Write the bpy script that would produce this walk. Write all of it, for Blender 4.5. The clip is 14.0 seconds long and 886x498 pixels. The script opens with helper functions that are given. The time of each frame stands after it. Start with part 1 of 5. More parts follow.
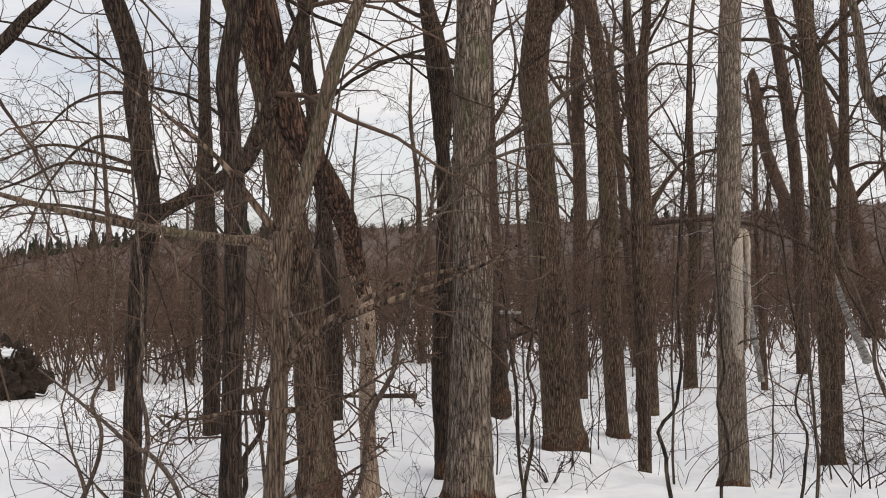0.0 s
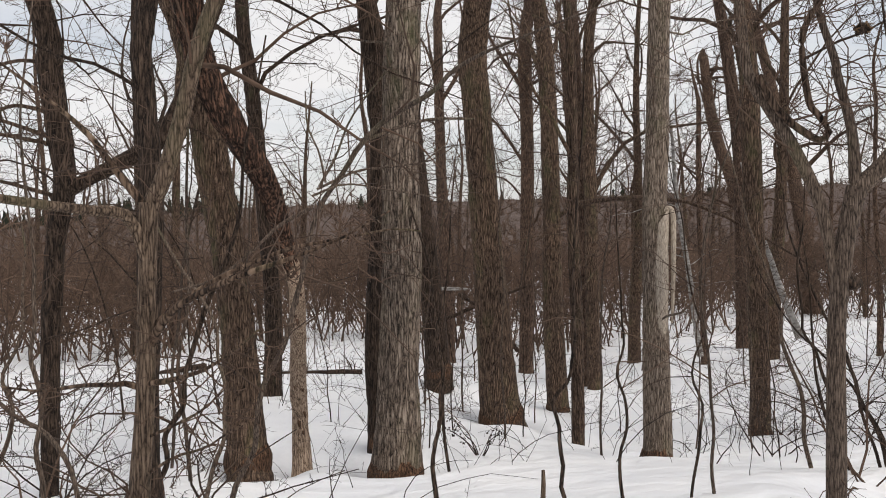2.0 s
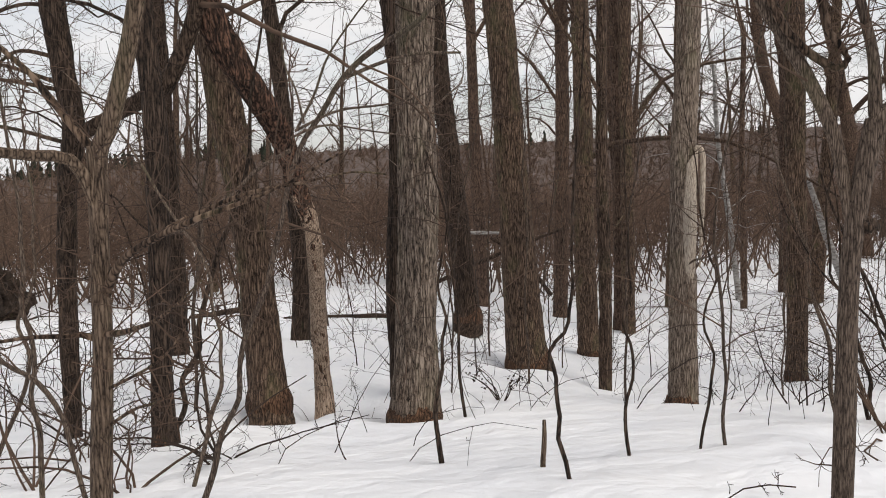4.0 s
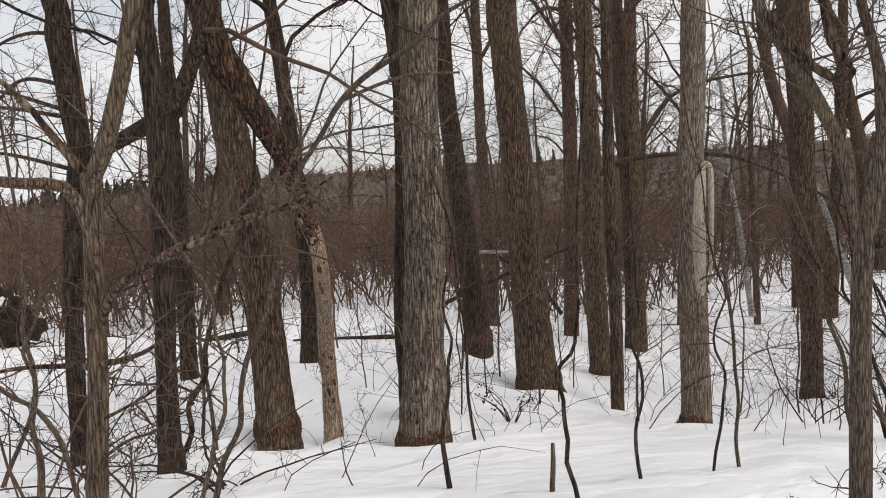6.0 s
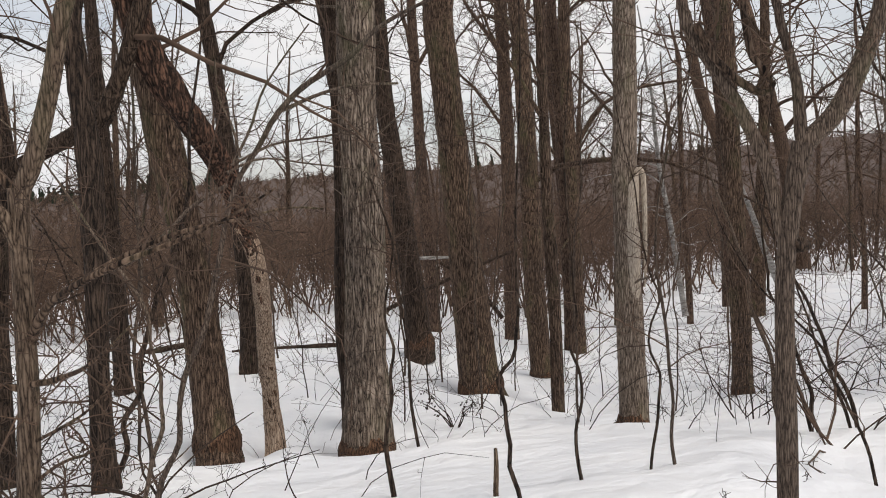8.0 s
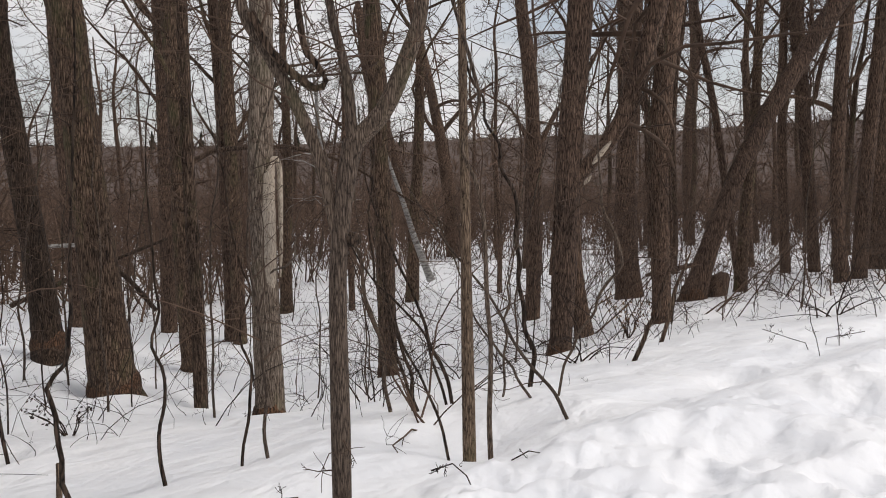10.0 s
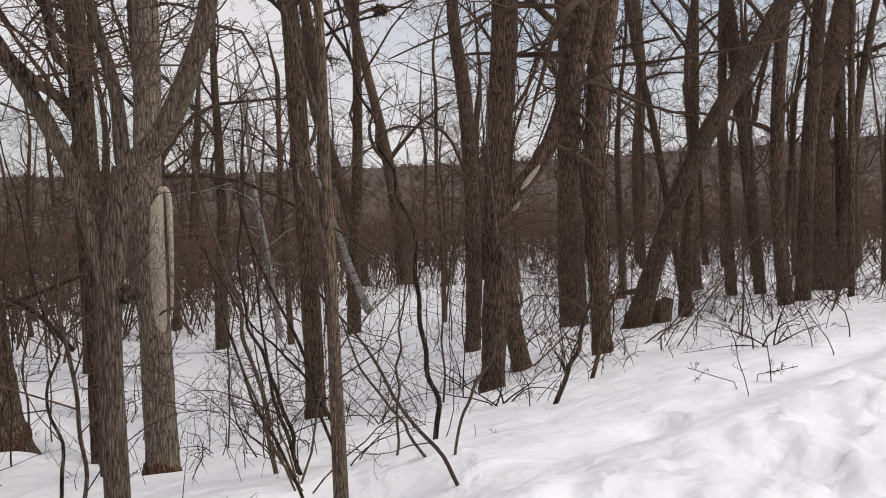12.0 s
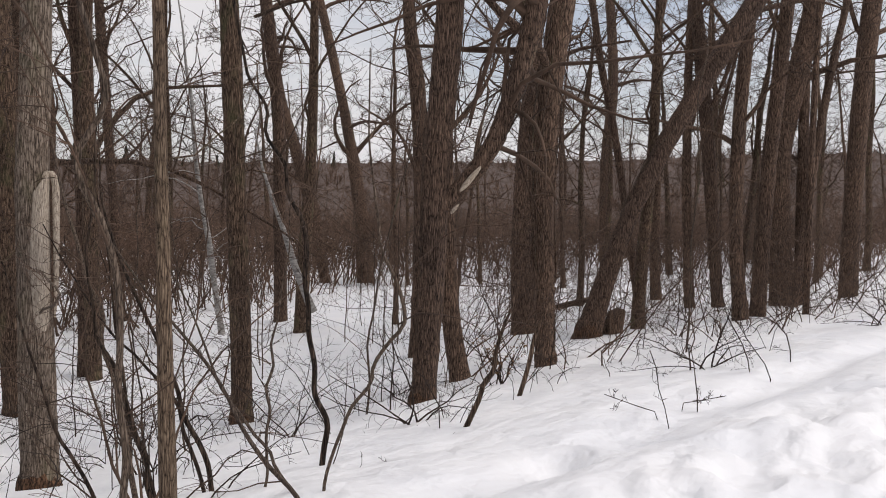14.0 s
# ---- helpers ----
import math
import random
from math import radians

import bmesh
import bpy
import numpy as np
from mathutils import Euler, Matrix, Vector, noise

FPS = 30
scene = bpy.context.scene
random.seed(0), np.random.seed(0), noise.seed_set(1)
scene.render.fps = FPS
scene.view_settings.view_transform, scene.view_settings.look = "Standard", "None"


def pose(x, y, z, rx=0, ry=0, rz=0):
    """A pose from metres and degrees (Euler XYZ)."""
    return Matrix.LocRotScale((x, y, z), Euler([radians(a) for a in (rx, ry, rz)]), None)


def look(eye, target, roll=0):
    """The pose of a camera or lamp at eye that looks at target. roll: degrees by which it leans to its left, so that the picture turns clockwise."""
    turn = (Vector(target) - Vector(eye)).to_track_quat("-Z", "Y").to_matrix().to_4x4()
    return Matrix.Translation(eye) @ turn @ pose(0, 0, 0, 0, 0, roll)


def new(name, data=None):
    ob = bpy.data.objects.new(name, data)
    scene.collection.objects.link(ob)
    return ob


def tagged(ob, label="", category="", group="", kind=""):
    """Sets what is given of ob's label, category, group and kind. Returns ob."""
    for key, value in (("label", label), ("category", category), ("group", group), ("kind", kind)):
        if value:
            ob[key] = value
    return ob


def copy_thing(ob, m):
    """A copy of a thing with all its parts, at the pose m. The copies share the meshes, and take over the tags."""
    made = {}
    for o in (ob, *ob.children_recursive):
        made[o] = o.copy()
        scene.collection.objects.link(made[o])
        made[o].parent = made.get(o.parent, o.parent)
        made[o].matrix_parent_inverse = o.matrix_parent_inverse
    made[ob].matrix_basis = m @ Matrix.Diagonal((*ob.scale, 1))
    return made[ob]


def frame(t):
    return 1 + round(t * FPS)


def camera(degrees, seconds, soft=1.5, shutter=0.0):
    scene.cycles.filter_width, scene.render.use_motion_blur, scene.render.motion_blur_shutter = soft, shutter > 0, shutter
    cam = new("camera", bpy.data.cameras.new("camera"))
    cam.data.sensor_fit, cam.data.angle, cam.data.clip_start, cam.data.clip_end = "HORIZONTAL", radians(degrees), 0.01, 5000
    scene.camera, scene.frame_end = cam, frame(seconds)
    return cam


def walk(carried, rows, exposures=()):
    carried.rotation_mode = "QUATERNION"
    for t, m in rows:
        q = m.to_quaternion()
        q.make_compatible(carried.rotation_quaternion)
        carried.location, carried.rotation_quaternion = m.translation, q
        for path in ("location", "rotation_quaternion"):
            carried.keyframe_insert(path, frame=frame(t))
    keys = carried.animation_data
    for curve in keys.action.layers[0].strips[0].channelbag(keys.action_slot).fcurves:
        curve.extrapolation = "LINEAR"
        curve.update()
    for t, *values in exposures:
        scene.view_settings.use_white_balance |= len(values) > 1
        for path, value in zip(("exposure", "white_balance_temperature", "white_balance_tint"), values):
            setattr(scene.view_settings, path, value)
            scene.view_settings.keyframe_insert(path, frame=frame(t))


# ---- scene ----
# eye, aim and roll along the trail
cam = camera(61.5, 14.0, soft=1.0)
PATH = [
    (0, (0.000, 0.000, 1.550), (-0.000, 4.000, 1.550), -1.20),
    (0.5, (0.001, -0.017, 1.527), (0.538, 3.947, 1.505), -0.79),
    (1, (0.155, -0.092, 1.529), (0.541, 3.889, 1.535), 0.88),
    (1.5, (0.245, -0.095, 1.555), (0.311, 3.905, 1.529), -0.23),
    (2, (0.304, -0.023, 1.529), (0.517, 3.969, 1.402), -0.89),
    (2.5, (0.350, 0.099, 1.528), (1.053, 4.035, 1.381), 1.34),
    (3, (0.345, 0.118, 1.520), (1.289, 4.004, 1.438), 3.93),
    (3.5, (0.420, 0.119, 1.510), (1.131, 4.048, 1.269), 0.68),
    (4, (0.560, 0.137, 1.519), (0.537, 4.115, 1.095), -1.49),
    (4.2, (0.627, 0.193, 1.497), (0.374, 4.162, 1.072), -2.03),
    (6.5, (0.593, 0.180, 1.526), (0.562, 4.168, 1.223), -2.79),
    (7, (0.594, 0.173, 1.524), (0.574, 4.161, 1.219), -3.41),
    (7.5, (0.601, 0.158, 1.523), (0.610, 4.147, 1.219), -3.72),
    (8, (0.596, 0.163, 1.541), (0.840, 4.144, 1.238), -2.96),
    (8.5, (0.626, 0.202, 1.505), (1.654, 4.052, 1.155), -2.42),
    (9, (0.726, 0.183, 1.521), (2.288, 3.840, 1.085), -1.61),
    (9.2, (0.800, 0.144, 1.523), (2.380, 3.793, 1.087), -1.22),
    (11.3, (1.593, 0.236, 1.564), (3.869, 3.502, 1.178), 0.37),
    (11.6, (1.696, 0.324, 1.537), (3.829, 3.689, 1.181), 0.23),
    (12, (1.839, 0.442, 1.557), (3.866, 3.879, 1.272), -1.14),
    (12.5, (2.023, 0.466, 1.558), (3.876, 4.002, 1.307), -2.44),
    (13, (2.229, 0.472, 1.578), (4.021, 4.035, 1.270), -1.60),
    (13.5, (2.383, 0.549, 1.578), (4.399, 3.989, 1.264), 0.73),
    (14, (2.562, 0.653, 1.572), (4.709, 4.015, 1.281), 1.31),
]
walk(cam, [(t, look(eye, target, roll)) for t, eye, target, roll in PATH], exposures=((0, 0.1, 6500, 10), (8, 0.08, 6500, 10), (9.2, -0.06, 6480, 10), (11.5, -0.12, 6440, 13), (14, -0.08, 6440, 13)))


# ---- world and sun: bright broken cloud, soft light from the open trail side ----
def nodes_of(tree):
    tree.nodes.clear()
    return tree.nodes, tree.links


SUN_ELEVATION, SUN_BEARING = radians(58), radians(125)   # bearing from +y towards +x
world = bpy.data.worlds.new("winter_sky")
scene.world = world
world.use_nodes = True
N, LK = nodes_of(world.node_tree)
out = N.new("ShaderNodeOutputWorld")
bg = N.new("ShaderNodeBackground")
bg.inputs["Strength"].default_value = 0.110
sky = N.new("ShaderNodeTexSky")
sky.sky_type = "NISHITA"
sky.sun_disc = False
sky.sun_elevation, sky.sun_rotation = SUN_ELEVATION, SUN_BEARING
sky.air_density, sky.dust_density = 1.2, 2.0
tc = N.new("ShaderNodeTexCoord")
mp = N.new("ShaderNodeMapping")
mp.inputs["Scale"].default_value = (1.0, 1.0, 3.2)
ns = N.new("ShaderNodeTexNoise")
ns.inputs["Scale"].default_value, ns.inputs["Detail"].default_value, ns.inputs["Roughness"].default_value = 2.3, 6, 0.55
rp = N.new("ShaderNodeValToRGB")
rp.color_ramp.elements[0].position, rp.color_ramp.elements[0].color = 0.33, (0.45, 0.45, 0.45, 1)
rp.color_ramp.elements[1].position, rp.color_ramp.elements[1].color = 0.56, (1, 1, 1, 1)
tint = N.new("ShaderNodeTexNoise")
tint.inputs["Scale"].default_value, tint.inputs["Detail"].default_value = 1.1, 3
cloud = N.new("ShaderNodeMix")
cloud.data_type = "RGBA"
cloud.inputs["A"].default_value, cloud.inputs["B"].default_value = (6.7, 6.85, 7.3, 1), (7.9, 7.65, 7.45, 1)
mix = N.new("ShaderNodeMix")
mix.data_type = "RGBA"
LK.new(tc.outputs["Generated"], mp.inputs["Vector"])
LK.new(mp.outputs["Vector"], ns.inputs["Vector"])
LK.new(mp.outputs["Vector"], tint.inputs["Vector"])
LK.new(ns.outputs["Fac"], rp.inputs["Fac"])
LK.new(tint.outputs["Fac"], cloud.inputs["Factor"])
LK.new(rp.outputs["Color"], mix.inputs["Factor"])
LK.new(sky.outputs["Color"], mix.inputs["A"])
LK.new(cloud.outputs["Result"], mix.inputs["B"])
LK.new(mix.outputs["Result"], bg.inputs["Color"])
LK.new(bg.outputs["Background"], out.inputs["Surface"])

sun_data = bpy.data.lights.new("sun", "SUN")
sun_data.energy, sun_data.angle, sun_data.color = 1.95, radians(40), (1.0, 0.94, 0.87)
sun = new("sun", sun_data)
sun.matrix_world = look((0, 0, 0), (-math.sin(SUN_BEARING) * math.cos(SUN_ELEVATION), -math.cos(SUN_BEARING) * math.cos(SUN_ELEVATION), -math.sin(SUN_ELEVATION)))
sun.location = (6, -6, 20)


# ---- materials ----
def material(name, rough=0.9):
    m = bpy.data.materials.new(name)
    m.use_nodes = True
    n, l = nodes_of(m.node_tree)
    o, b = n.new("ShaderNodeOutputMaterial"), n.new("ShaderNodeBsdfPrincipled")
    b.inputs["Roughness"].default_value = rough
    b.inputs["Specular IOR Level"].default_value = 0.25
    l.new(b.outputs["BSDF"], o.inputs["Surface"])
    return m, n, l, b


def ramp(n, *stops):
    r = n.new("ShaderNodeValToRGB")
    e = r.color_ramp.elements
    while len(e) < len(stops):
        e.new(0.5)
    for k, (p, c) in zip(e, stops):
        k.position, k.color = p, (*c, 1)
    return r


def mapped(n, l, scale, coords="Object"):
    t, m = n.new("ShaderNodeTexCoord"), n.new("ShaderNodeMapping")
    m.inputs["Scale"].default_value = scale
    l.new(t.outputs[coords], m.inputs["Vector"])
    return m.outputs["Vector"]


def noise_node(n, l, vec, scale, detail=4, rough=0.55, distortion=0.0):
    t = n.new("ShaderNodeTexNoise")
    for key, v in (("Scale", scale), ("Detail", detail), ("Roughness", rough), ("Distortion", distortion)):
        t.inputs[key].default_value = v
    l.new(vec, t.inputs["Vector"])
    return t.outputs["Fac"]


def blend(n, l, kind, fac, a, b):
    m = n.new("ShaderNodeMix")
    m.data_type, m.blend_type = "RGBA", kind
    for key, v in (("Factor", fac), ("A", a), ("B", b)):
        if isinstance(v, (int, float)):
            m.inputs[key].default_value = v
        elif isinstance(v, tuple):
            m.inputs[key].default_value = (*v, 1)
        else:
            l.new(v, m.inputs[key])
    return m.outputs["Result"]


def bark_material(name, furrow, ridge, crest, moss=(0.10, 0.105, 0.05), moss_at=0.62, fine=1.0, depth=0.018, rough=0.92):
    """Furrowed bark: long ridges up the stem, dark furrows, patches of lichen."""
    m, n, l, b = material(name, rough)
    wob = noise_node(n, l, mapped(n, l, (17, 17, 5)), 1.0, 4, 0.6)
    long = mapped(n, l, (46 * fine, 46 * fine, 4.6 * fine))
    add = n.new("ShaderNodeVectorMath")
    add.operation = "MULTIPLY_ADD"
    l.new(wob, add.inputs[0])
    add.inputs[1].default_value = (2.6, 2.6, 1.2)
    l.new(long, add.inputs[2])
    v = n.new("ShaderNodeTexVoronoi")
    v.feature = "DISTANCE_TO_EDGE"
    v.inputs["Scale"].default_value, v.inputs["Randomness"].default_value = 1.0, 1.0
    l.new(add.outputs["Vector"], v.inputs["Vector"])
    grain = noise_node(n, l, mapped(n, l, (120, 120, 55)), 1.0, 6, 0.7)
    blotch = noise_node(n, l, mapped(n, l, (3.5, 3.5, 1.3)), 1.0, 4, 0.6)
    high = n.new("ShaderNodeMath")
    high.operation = "MULTIPLY_ADD"
    l.new(v.outputs["Distance"], high.inputs[0])
    high.inputs[1].default_value = 1.1
    low = n.new("ShaderNodeMath")
    low.operation = "MULTIPLY"
    low.inputs[1].default_value = 1.0
    streak = noise_node(n, l, mapped(n, l, (70 * fine, 70 * fine, 3.2 * fine)), 1.0, 5, 0.65, 0.3)
    l.new(blend(n, l, "MIX", 0.6, grain, streak), low.inputs[0])
    l.new(low.outputs["Value"], high.inputs[2])
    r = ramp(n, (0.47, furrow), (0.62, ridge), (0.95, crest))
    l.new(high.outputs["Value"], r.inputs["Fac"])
    pr = ramp(n, (moss_at - 0.08, (0, 0, 0)), (moss_at + 0.12, (0.55, 0.55, 0.55)))
    l.new(blotch, pr.inputs["Fac"])
    col = blend(n, l, "MIX", pr.outputs["Color"], r.outputs["Color"], moss)
    tone = ramp(n, (0.3, (0.72, 0.72, 0.74)), (0.7, (1.18, 1.15, 1.12)))
    l.new(noise_node(n, l, mapped(n, l, (1.6, 1.6, 0.7)), 1.0, 3), tone.inputs["Fac"])
    col = blend(n, l, "MULTIPLY", 1.0, col, tone.outputs["Color"])
    info = n.new("ShaderNodeObjectInfo")
    var = ramp(n, (0.0, (0.82, 0.80, 0.80)), (1.0, (1.15, 1.12, 1.08)))
    l.new(info.outputs["Random"], var.inputs["Fac"])
    col = blend(n, l, "MULTIPLY", 1.0, col, var.outputs["Color"])
    l.new(col, b.inputs["Base Color"])
    bump = n.new("ShaderNodeBump")
    bump.inputs["Strength"].default_value, bump.inputs["Distance"].default_value = 0.9, depth
    l.new(high.outputs["Value"], bump.inputs["Height"])
    l.new(bump.outputs["Normal"], b.inputs["Normal"])
    return m


def mottled(name, dark, light, scale=(8, 8, 8), rough=0.9, bump_by=0.0, coords="Object", island=False):
    m, n, l, b = material(name, rough)
    f = noise_node(n, l, mapped(n, l, scale, coords), 1.0, 6, 0.65)
    r = ramp(n, (0.3, dark), (0.7, light))
    l.new(f, r.inputs["Fac"])
    col = r.outputs["Color"]
    if island:
        g = n.new("ShaderNodeNewGeometry")
        var = ramp(n, (0.0, (0.6, 0.58, 0.58)), (1.0, (1.4, 1.32, 1.25)))
        l.new(g.outputs["Random Per Island"], var.inputs["Fac"])
        col = blend(n, l, "MULTIPLY", 1.0, col, var.outputs["Color"])
    l.new(col, b.inputs["Base Color"])
    if bump_by:
        bump = n.new("ShaderNodeBump")
        bump.inputs["Strength"].default_value, bump.inputs["Distance"].default_value = 0.7, bump_by
        l.new(f, bump.inputs["Height"])
        l.new(bump.outputs["Normal"], b.inputs["Normal"])
    return m


def snow_material():
    m, n, l, b = material("snow", 0.55)
    big = noise_node(n, l, mapped(n, l, (0.9, 0.9, 0.9)), 1.0, 4)
    r = ramp(n, (0.3, (0.765, 0.775, 0.80)), (0.7, (0.865, 0.865, 0.87)))
    l.new(big, r.inputs["Fac"])
    litter = noise_node(n, l, mapped(n, l, (38, 38, 38)), 1.0, 3, 0.75)
    lr = ramp(n, (0.735, (0, 0, 0)), (0.79, (0.8, 0.8, 0.8)))
    l.new(litter, lr.inputs["Fac"])
    patch = ramp(n, (0.50, (0, 0, 0)), (0.62, (1, 1, 1)))
    l.new(noise_node(n, l, mapped(n, l, (0.35, 0.35, 0.35)), 1.0, 3), patch.inputs["Fac"])
    where = blend(n, l, "MULTIPLY", 1.0, lr.outputs["Color"], patch.outputs["Color"])
    l.new(blend(n, l, "MIX", where, r.outputs["Color"], (0.30, 0.22, 0.15)), b.inputs["Base Color"])
    fine = noise_node(n, l, mapped(n, l, (14, 14, 14)), 1.0, 5, 0.5)
    bump = n.new("ShaderNodeBump")
    bump.inputs["Strength"].default_value, bump.inputs["Distance"].default_value = 0.3, 0.03
    coarse = n.new("ShaderNodeBump")
    coarse.inputs["Strength"].default_value, coarse.inputs["Distance"].default_value = 0.55, 0.16
    l.new(noise_node(n, l, mapped(n, l, (3.0, 3.0, 3.0)), 1.0, 3, 0.45, 0.3), coarse.inputs["Height"])
    l.new(coarse.outputs["Normal"], bump.inputs["Normal"])
    l.new(fine, bump.inputs["Height"])
    l.new(bump.outputs["Normal"], b.inputs["Normal"])
    return m


SNOW = snow_material()
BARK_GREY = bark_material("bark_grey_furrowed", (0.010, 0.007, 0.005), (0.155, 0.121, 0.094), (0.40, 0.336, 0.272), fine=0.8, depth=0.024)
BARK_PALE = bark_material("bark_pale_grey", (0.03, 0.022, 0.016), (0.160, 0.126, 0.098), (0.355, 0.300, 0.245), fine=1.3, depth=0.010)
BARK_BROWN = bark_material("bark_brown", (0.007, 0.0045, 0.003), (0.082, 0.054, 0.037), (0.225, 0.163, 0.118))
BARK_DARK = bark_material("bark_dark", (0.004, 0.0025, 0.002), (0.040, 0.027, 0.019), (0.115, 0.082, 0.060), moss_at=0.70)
# Reddish-brown; lighter than BARK_DARK, brighter light on right and far trees put in colour.
BARK_RED_LIT = bark_material("bark_reddish_brown_lit", (0.007, 0.0045, 0.003), (0.102, 0.067, 0.048), (0.24, 0.168, 0.124), moss_at=0.72)
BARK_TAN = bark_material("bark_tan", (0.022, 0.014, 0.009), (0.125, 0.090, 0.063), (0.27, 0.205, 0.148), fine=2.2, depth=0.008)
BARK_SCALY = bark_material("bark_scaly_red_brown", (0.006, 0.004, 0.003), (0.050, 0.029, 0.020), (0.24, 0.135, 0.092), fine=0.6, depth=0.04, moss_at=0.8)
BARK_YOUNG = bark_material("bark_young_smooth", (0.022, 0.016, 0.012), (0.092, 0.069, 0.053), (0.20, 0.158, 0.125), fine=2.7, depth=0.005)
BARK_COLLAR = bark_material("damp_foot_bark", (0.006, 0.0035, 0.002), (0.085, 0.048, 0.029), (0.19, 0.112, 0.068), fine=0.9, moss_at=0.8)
WOOD_PALE = bark_material("torn_wood_pale", (0.20, 0.165, 0.13), (0.42, 0.365, 0.295), (0.58, 0.52, 0.43), moss_at=0.9, fine=2.2, depth=0.006)
WOOD_ROT = bark_material("rotting_wood", (0.06, 0.04, 0.028), (0.35, 0.26, 0.195), (0.56, 0.46, 0.365), moss_at=0.9, fine=1.2, depth=0.02)
BIRCH = mottled("birch_bark", (0.05, 0.042, 0.038), (0.45, 0.43, 0.40), (9, 9, 26), 0.7)
TWIG = mottled("twig_bark", (0.030, 0.020, 0.014), (0.120, 0.080, 0.058), (3, 3, 3), 0.85, island=True)
TWIG_DARK = mottled("dark_stem_bark", (0.010, 0.007, 0.0055), (0.048, 0.033, 0.025), (4, 4, 4), 0.85, island=True)
BRUSH = mottled("far_brush", (0.072, 0.049, 0.036), (0.168, 0.116, 0.086), (0.4, 0.4, 0.4), 0.95, island=True)
CANOPY = mottled("far_bare_woods", (0.060, 0.044, 0.037), (0.140, 0.103, 0.086), (0.9, 0.9, 0.14), 1.0, 0.8)
CONIFER = mottled("far_conifer", (0.012, 0.016, 0.010), (0.035, 0.04, 0.026), (0.6, 0.6, 0.6), 1.0)
EARTH = mottled("frozen_earth", (0.012, 0.009, 0.007), (0.06, 0.043, 0.032), (9, 9, 9), 1.0, 0.03)
DRYLEAF = mottled("dry_leaf", (0.08, 0.045, 0.022), (0.26, 0.16, 0.085), (30, 30, 30), 0.8)


# ---- mesh helpers ----
def link_mesh(name, verts, faces, mat, parent=None, label="", smooth=True, at=(0, 0, 0)):
    me = bpy.data.meshes.new(name)
    verts = np.asarray(verts, dtype=np.float32) - np.asarray(at, dtype=np.float32)
    faces = np.asarray(faces, dtype=np.int32)
    k = faces.shape[1]
    me.vertices.add(len(verts))
    me.vertices.foreach_set("co", verts.ravel())
    me.loops.add(faces.size)
    me.loops.foreach_set("vertex_index", faces.ravel())
    me.polygons.add(len(faces))
    me.polygons.foreach_set("loop_start", np.arange(0, faces.size, k, dtype=np.int32))
    me.update(calc_edges=True)
    me.validate()
    if smooth:
        me.shade_smooth()
    me.materials.append(mat)
    ob = new(name, me)
    if parent is not None:
        ob.parent = parent
    if label:
        ob["label"] = label
    return ob


def part(name, bm, mat, parent=None, label=""):
    me = bpy.data.meshes.new(name)
    bm.to_mesh(me)
    bm.free()
    me.materials.append(mat)
    ob = new(name, me)
    ob.parent = parent
    if label:
        ob["label"] = label
    return ob


def base_at(name, place, label, category, group=""):
    ob = new(name)
    ob.location = place
    ob.empty_display_size = 0.2
    return tagged(ob, label, category, group)


def hash2(i, j, seed):
    h = np.sin(i * 127.1 + j * 311.7 + seed * 74.7) * 43758.5453
    return h - np.floor(h)


def vnoise(x, y, seed=0, wrap=None):
    """Smooth value noise, 0 to 1; wrap: the period in x."""
    i, j = np.floor(x), np.floor(y)
    u, v = x - i, y - j
    u, v = u * u * (3 - 2 * u), v * v * (3 - 2 * v)
    a = (lambda k: np.mod(k, wrap)) if wrap else (lambda k: k)
    p, q = hash2(a(i), j, seed), hash2(a(i + 1), j, seed)
    r, s = hash2(a(i), j + 1, seed), hash2(a(i + 1), j + 1, seed)
    return (p * (1 - u) + q * u) * (1 - v) + (r * (1 - u) + s * u) * v


def fbm(x, y, seed=0, octaves=4):
    total, amp, norm = 0, 1.0, 0
    for k in range(octaves):
        total, norm = total + amp * vnoise(x * 2 ** k, y * 2 ** k, seed + k), norm + amp
        amp *= 0.5
    return total / norm


def spline(points, count):
    """Catmull-Rom through rows of numbers, spaced evenly along x, y, z."""
    p = np.asarray(points, dtype=float)
    q = np.vstack([2 * p[0] - p[1], p, 2 * p[-1] - p[-2]])
    fine = []
    for i in range(1, len(q) - 2):
        u = np.linspace(0, 1, 12, endpoint=False)[:, None]
        a, b, c, d = q[i - 1], q[i], q[i + 1], q[i + 2]
        fine.append(0.5 * (2 * b + (c - a) * u + (2 * a - 5 * b + 4 * c - d) * u ** 2 + (3 * b - a - 3 * c + d) * u ** 3))
    fine = np.vstack(fine + [p[-1:]])
    s = np.concatenate([[0], np.cumsum(np.linalg.norm(np.diff(fine[:, :3], axis=0), axis=1))])
    t = np.linspace(0, s[-1], count)
    return np.stack([np.interp(t, s, fine[:, k]) for k in range(p.shape[1])], 1)


def frames(P):
    """Two unit vectors across each point of the lines P (n, k, 3)."""
    t = np.gradient(P, axis=1)
    t /= np.linalg.norm(t, axis=2, keepdims=True) + 1e-9
    mean = t.mean(axis=1, keepdims=True)
    ref = np.where(np.abs(mean[..., 2:]) > 0.75, np.array([1.0, 0, 0]), np.array([0, 0, 1.0]))
    a = np.cross(t, np.broadcast_to(ref, t.shape))
    a /= np.linalg.norm(a, axis=2, keepdims=True) + 1e-9
    return a, np.cross(t, a)


